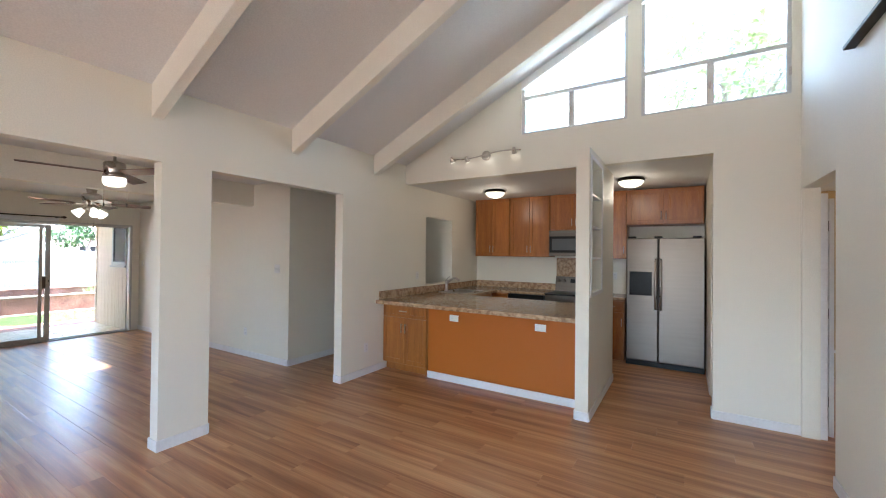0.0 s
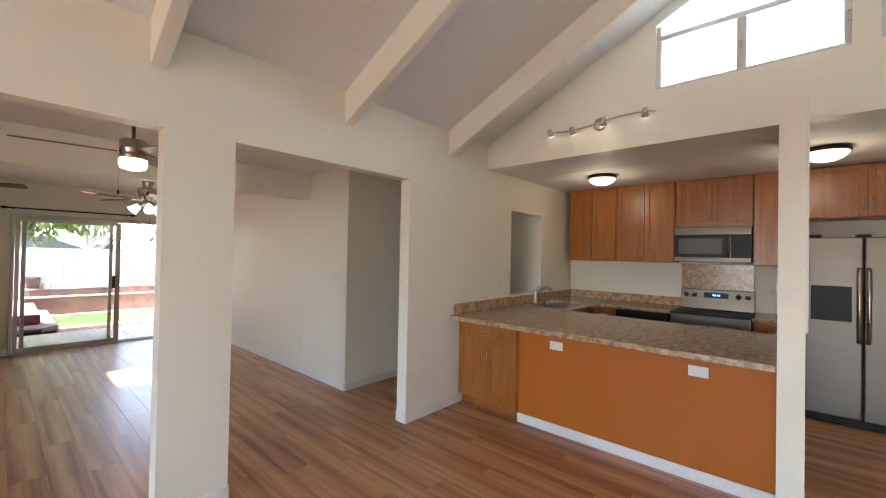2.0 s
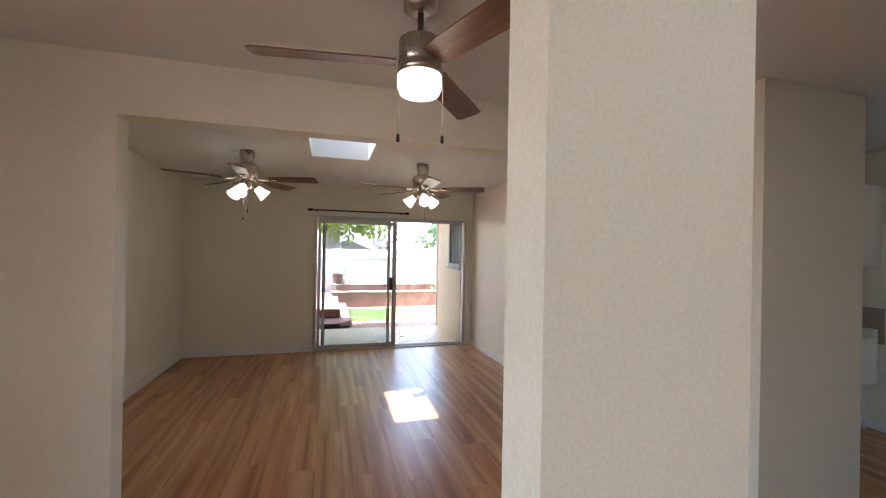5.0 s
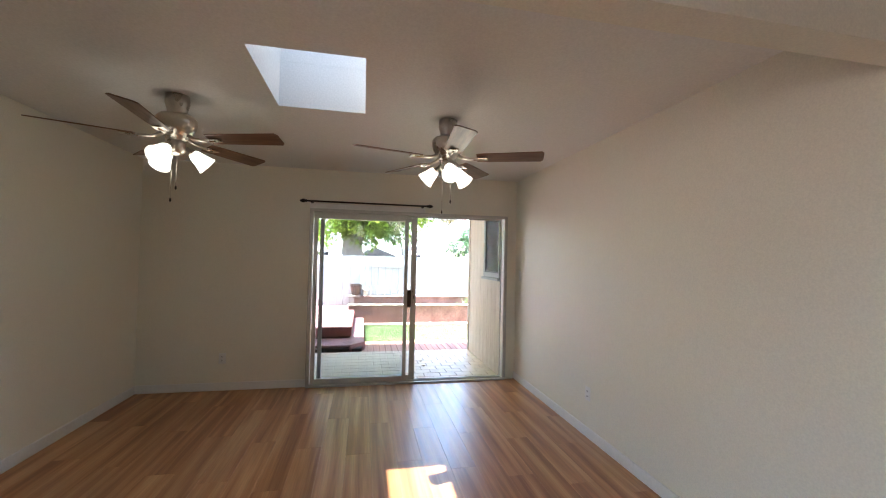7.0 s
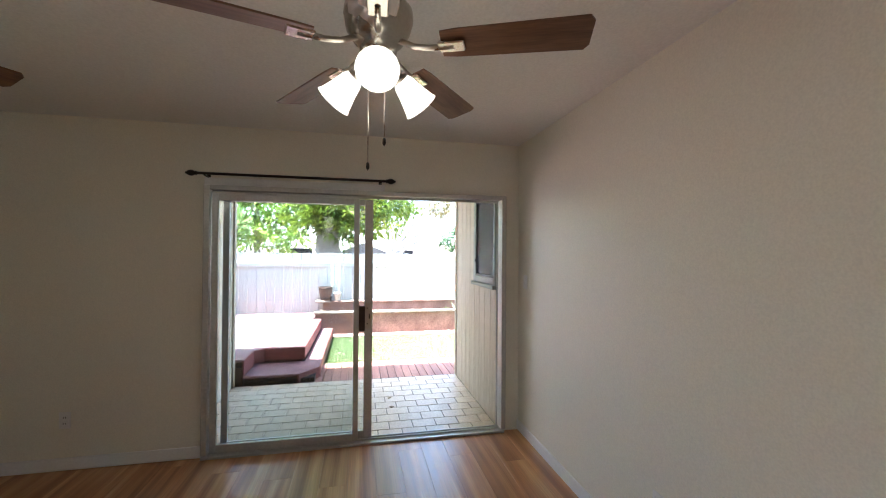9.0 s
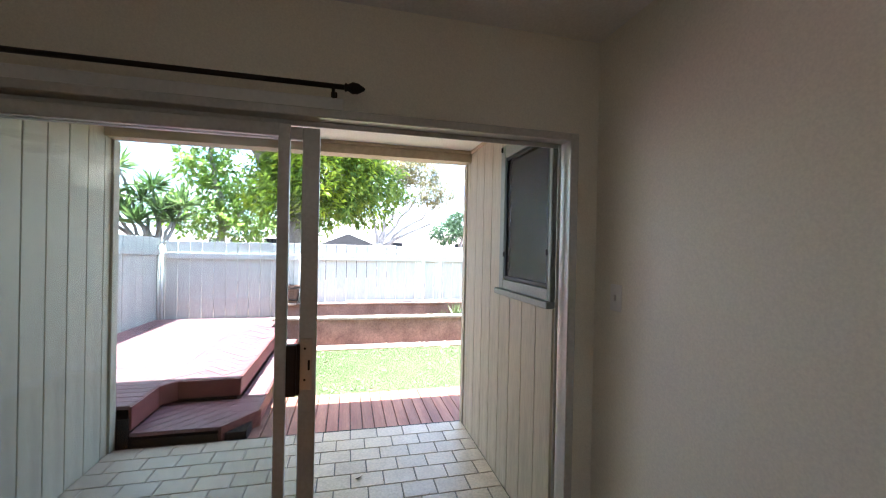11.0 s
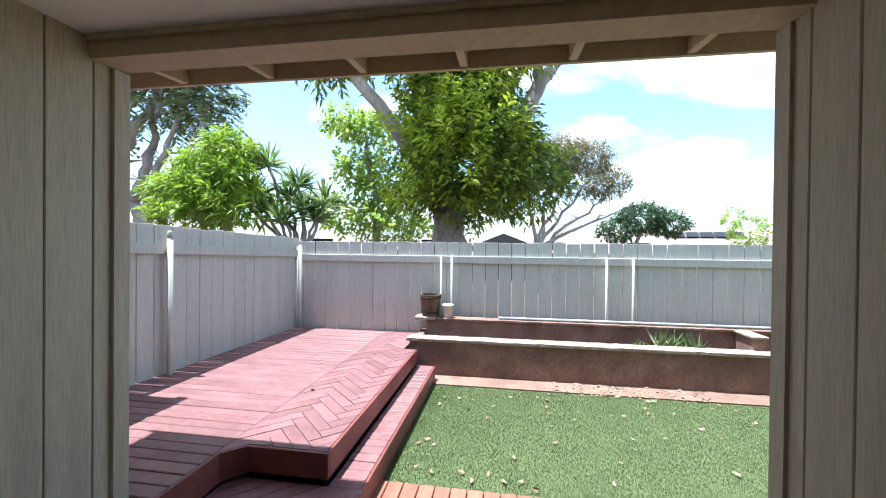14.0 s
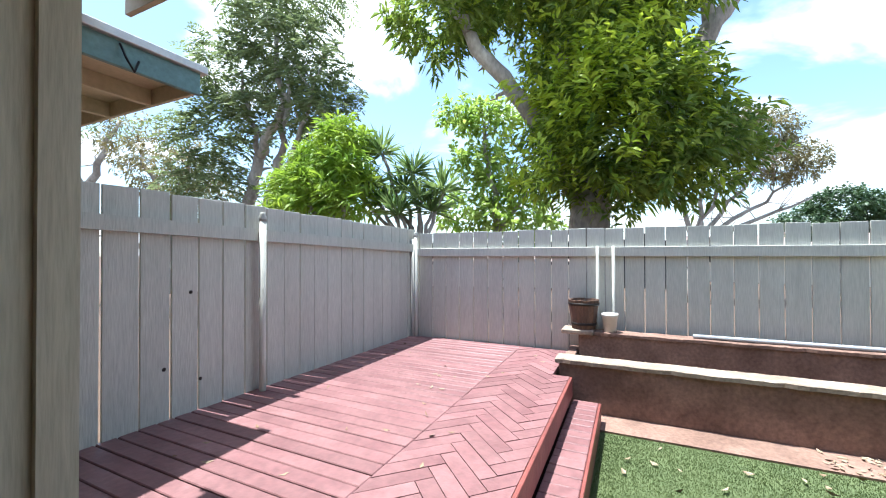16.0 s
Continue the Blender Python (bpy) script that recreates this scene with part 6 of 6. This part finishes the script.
# ---- pieces: siding, fence, deck, tiles, planks ----
MESHES = {}


def piece(name, size, mat, m, parent, bevel=0.003):
    """A board or tile of that size, centred, on a mesh shared by all alike."""
    key = (name, tuple(round(s, 4) for s in size), mat.name)
    if key not in MESHES:
        bm = bmesh.new()
        add_box(bm, -size[0] / 2, size[0] / 2, -size[1] / 2, size[1] / 2, -size[2] / 2, size[2] / 2, min(bevel, min(size) * 0.3) if bevel else 0)
        bmesh.ops.recalc_face_normals(bm, faces=bm.faces)
        me = bpy.data.meshes.new(name)
        bm.to_mesh(me)
        bm.free()
        me.materials.append(mat)
        MESHES[key] = me
    ob = new(name, MESHES[key])
    ob.parent = parent
    ob.matrix_local = m
    return ob


def clipped(name, corners, z0, z1, planes, mat, parent):
    """A board from its outline, cut by upright planes (point, outward normal)."""
    bm = bmesh.new()
    lo, hi = [bm.verts.new((x, y, z0)) for x, y in corners], [bm.verts.new((x, y, z1)) for x, y in corners]
    bm.faces.new(lo), bm.faces.new(hi)
    for i in range(len(corners)):
        j = (i + 1) % len(corners)
        bm.faces.new((lo[i], lo[j], hi[j], hi[i]))
    for p, nrm in planes:
        r = bmesh.ops.bisect_plane(bm, geom=bm.verts[:] + bm.edges[:] + bm.faces[:], plane_co=(*p, 0), plane_no=(*nrm, 0), clear_outer=True)
        edges = [e for e in r["geom_cut"] if isinstance(e, bmesh.types.BMEdge)]
        if edges:
            bmesh.ops.holes_fill(bm, edges=edges, sides=0)
    if len(bm.faces) < 4:
        bm.free()
        return None
    return mesh_object(name, bm, mat, parent)


rnd = random.Random(17)
for side, y, sgn in (("right", PY1, 1), ("left", PY0, -1)):
    sg = tagged(empty("siding_" + side), "cream grooved plywood siding of the porch", "siding", kind="structure")
    for i in range(9):
        x1 = S - 0.105 - i * 0.172
        x0 = max(x1 - 0.167, PX + 0.001)
        if x1 - x0 < 0.02:
            continue
        rows = [(-0.1, 2.27)]
        if side == "right" and x1 > -9.26:
            rows = [(-0.1, 1.21), (2.11, 2.27)] if x0 > -9.27 else [(-0.1, 2.27)]
        for z0, z1 in rows:
            piece("plank", (x1 - x0, 0.018, z1 - z0), SIDING, Matrix.Translation(((x0 + x1) / 2, y + sgn * 0.009, (z0 + z1) / 2)), sg, 0.003)

fb = tagged(empty("fence_back", Matrix.Translation((-13.85, 0, 0))), "cream painted board fence along the back", "fence", kind="structure")
for i in range(58):
    y = -0.40 + i * 0.170
    h = 1.49 + rnd.uniform(-0.006, 0.006)
    piece("picket", (0.018, 0.160, 1.72), FENCE, Matrix.Translation((rnd.uniform(-0.002, 0.002), y + 0.08, h - 0.86)) @ Matrix.Rotation(rnd.uniform(-0.003, 0.003), 4, "X"), fb, 0.002)
box("rail", 0.011, 0.049, -0.36, 9.5, 1.22, 1.31, FENCE, fb)
for y in (1.74, 1.88, 3.81, 4.12, 5.9, 6.2):
    tube("post", [(0.07, y, -0.25), (0.07, y, 1.32)], 0.013, FENCE, fb, 10)
tube("corner_post", [(0.06, -0.30, -0.25), (0.06, -0.30, 1.42)], 0.024, FENCE, fb, 10)

# side fence: a slight angle to the house
A0, A1 = Vector((-10.0, -0.50, 0)), Vector((-13.85, -0.33, 0))
ang = math.atan2(A1.y - A0.y, A1.x - A0.x)
run = (A1 - A0).length
fl = tagged(empty("fence_side", Matrix.Translation(A0) @ Matrix.Rotation(ang, 4, "Z")), "cream painted board fence with a gate at the side", "fence", kind="structure")
u = 0.0
i = 0
while u < run - 0.05:
    w = 0.150 if i % 5 else 0.165
    h = 1.65 - 0.12 * u / run + rnd.uniform(-0.006, 0.006)
    piece("picket", (w, 0.018, 1.85), FENCE, Matrix.Translation((u + w / 2, rnd.uniform(-0.002, 0.002), h - 0.925)) @ Matrix.Rotation(rnd.uniform(-0.003, 0.003), 4, "Y"), fl, 0.002)
    u += w + (rnd.choice((0.009, 0.013)) if u < 1.5 else rnd.choice((0.004, 0.006, 0.009)))
    i += 1
prism("rail", [(0.0, 1.41), (run, 1.27), (run, 1.36), (0.0, 1.49)], "y", -0.050, -0.011, FENCE, fl)
for u, r in ((1.73, 0.024), (run - 0.06, 0.022)):
    tube("post", [(u, -0.074, -0.25), (u, -0.074, 1.53 - 0.08 * u / run)], r, FENCE, fl, 12)
    lathe("post_cap", [(r + 0.004, 0), (r + 0.004, 0.02), (0.02, 0.04), (0.02, 0.055), (0.0, 0.06)], FENCE, fl, 12, Matrix.Translation((u, -0.074, 1.53 - 0.08 * u / run)))
for u, z in ((1.27, 1.02), (1.33, 0.47), (1.12, 0.58)):
    lathe("knot", [(0.0, 0.0), (0.012, 0.0), (0.009, 0.004), (0.0, 0.004)], BRONZE, fl, 10, pose(u, -0.010, z, 90, 0, 0))

# deck boards across, herringbone strip, step, lower platform, walk
dk = tagged(empty("deck"), "red stained wooden deck with a herringbone border", "deck", kind="structure")
x = -13.82
while x < PX - 0.08:
    y0, y1 = -0.34 - 0.17 * (x + 13.85) / 3.85, 0.99
    piece("board", (0.088, round(y1 - y0, 2), 0.028), DECK, Matrix.Translation((x + 0.045, y1 - round(y1 - y0, 2) / 2, ZD - 0.014 + rnd.uniform(-0.0015, 0.0015))), dk, 0.004)
    x += 0.0945
# herringbone: pairs of boards at right angles, cut to the strip
YA, YB, XA, XB = 0.995, 1.585, -13.12, -10.755
wd, nb, yc = 0.088, 4, YA
c45 = math.sqrt(0.5)
g = 0.0025
for k in range(-6, 34):
    for m in (-1, 0, 1):
        a0, b0 = k * wd, (k + 1 + 2 * nb * m) * wd
        for q in ([((k + 2 * nb * m) * wd + g, k * wd + g), ((k + 2 * nb * m + nb) * wd - g, k * wd + g), ((k + 2 * nb * m + nb) * wd - g, (k + 1) * wd - g), ((k + 2 * nb * m) * wd + g, (k + 1) * wd - g)],
                  [(a0 + g, b0 + g), (a0 + wd - g, b0 + g), (a0 + wd - g, b0 + nb * wd - g), (a0 + g, b0 + nb * wd - g)]):
            pts = [(XB + 0.1 - (a + b) * c45, yc + (a - b) * c45) for a, b in q]
            if min(p[1] for p in pts) > YB or max(p[1] for p in pts) < YA:
                continue
            top_z = ZD + rnd.uniform(-0.0015, 0.0015)
            for xa, xb, yb in ((-12.97, XB, YB), (-13.80, -12.971, 1.455)):
                if min(p[0] for p in pts) < xb and max(p[0] for p in pts) > xa:
                    clipped("board", pts, ZD - 0.028, top_z, [((0, yb), (0, 1)), ((0, YA), (0, -1)), ((xb, 0), (1, 0)), ((xa, 0), (-1, 0))], DECK, dk)
boxes("edge_board", [(-12.97, XB, YB + 0.001, YB + 0.022, ZD - 0.15, ZD - 0.002), (XB + 0.001, XB + 0.022, 1.10, YB + 0.022, ZD - 0.15, ZD - 0.002), (XB + 0.11, PX - 0.05, 0.992, 1.013, ZD - 0.17, ZD - 0.002)], DECKEDGE, dk, 0.003)
prism("edge_board", [(XB + 0.001, 1.10), (XB + 0.022, 1.115), (XB + 0.125, 1.013), (XB + 0.11, 0.993)], "z", ZD - 0.16, ZD - 0.002, DECKEDGE, dk)
clipped("board", [(XB, 0.995), (XB + 0.11, 0.995), (XB, 1.105)], ZD - 0.028, ZD, [], DECK, dk)
x = -12.99
while x < -10.50:
    piece("board", (0.088, 0.185, 0.028), DECK, Matrix.Translation((x + 0.045, YB + 0.024 + 0.0925, ZS - 0.014 + rnd.uniform(-0.0015, 0.0015))), dk, 0.004)
    x += 0.0945
boxes("edge_board", [(-12.99, -10.47, 1.796, 1.814, ZS - 0.16, ZS - 0.002)], DECKEDGE, dk, 0.003)
# lower platform with boards on the slant
PLAT = [((XB + 0.024, 0), (-1, 0)), ((PX - 0.02, 0), (1, 0)), ((0, 1.015), (0, -1)), ((-10.45, 1.81), (0.60, 0.80)), ((0, 1.812), (0, 1))]
for k in range(-8, 14):
    s = k * 0.0945
    a = Vector((-10.70 + s * c45 * 1.0, 1.55 + s * c45))
    d, nn = Vector((c45, -c45)), Vector((c45, c45))
    pts = [a - d * 0.9, a + d * 0.9, a + d * 0.9 + nn * 0.088, a - d * 0.9 + nn * 0.088]
    clipped("board", [(p.x, p.y) for p in pts], ZS - 0.028, ZS - 0.001, PLAT, DECK, dk)
prism("edge_board", [(-10.47, 1.812), (-10.455, 1.83), (PX - 0.02, 1.612), (PX - 0.02, 1.59)], "z", ZS - 0.16, ZS - 0.002, DECKEDGE, dk)

wk = tagged(empty("boardwalk"), "red-brown wooden boardwalk along the house", "boardwalk", kind="structure")
for i in range(60):
    piece("board", (0.868, 0.092, 0.03), WALKWOOD, Matrix.Translation((-10.612, 1.62 + i * 0.0985, ZW - 0.015 + rnd.uniform(-0.001, 0.001))), wk, 0.004)

pt = tagged(empty("porch_floor"), "beige ceramic porch tiles in running bond", "tile floor", kind="structure")
row = 0
x = PX + 0.006
TX, TY = 0.155, 0.205
while x < S - 0.16:
    y = PY0 + 0.004 - (TY / 2 if row % 2 else 0)
    while y < PY1 - 0.02:
        a, b = max(y, PY0 + 0.004), min(y + TY, PY1 - 0.004)
        if b - a > 0.03:
            piece("tile", (TX - 0.007, round(b - a - 0.007, 3), 0.012), TILE, Matrix.Translation((x + TX / 2, (a + b) / 2, -0.006 + rnd.uniform(-0.0006, 0.0006))), pt, 0.0025)
        y += TY
    x += TX
    row += 1

# laminate planks along x
fl = tagged(empty("floor"), "warm brown laminate plank floor", "floor", kind="structure")
rest = bmesh.new()
PW, PL = 0.182, 1.22


def span(y):
    """Floor runs along x at that y."""
    if y < -2.1:
        return [(W, XR + 0.06)]
    if y < -0.52:
        return [(H, XR + 0.06)]
    if y < 3.6:
        return [(S + 0.012, XR + 0.06)]
    return [(-5.4, 2.6)] if y < 6.1 else [(W, 1.3), (1.41, 2.6)]


row, near = 0, 0
y = BACK
while y < 7.04:
    for x0, x1 in span(y + PW / 2):
        off = (row * 0.437) % 1.0
        x = x0 - off * PL
        while x < x1:
            a, b = max(x, x0), min(x + PL, x1)
            if b - a > 0.04:
                inside = -0.6 < y < 4.5 and near < 296 and a < 1.3
                if inside:
                    piece("plank", (round(b - a, 3) - 0.0008, PW - 0.0008, 0.011), PLANK, Matrix.Translation(((a + b) / 2, y + PW / 2, -0.0056)), fl, 0.0005)
                    near += 1
                else:
                    add_box(rest, a, b - 0.0008, y, y + PW - 0.0008, -0.011, -0.0001)
            x += PL
    y += PW
    row += 1
tagged(mesh_object("planks", rest, PLANK, fl), kind="stuff")
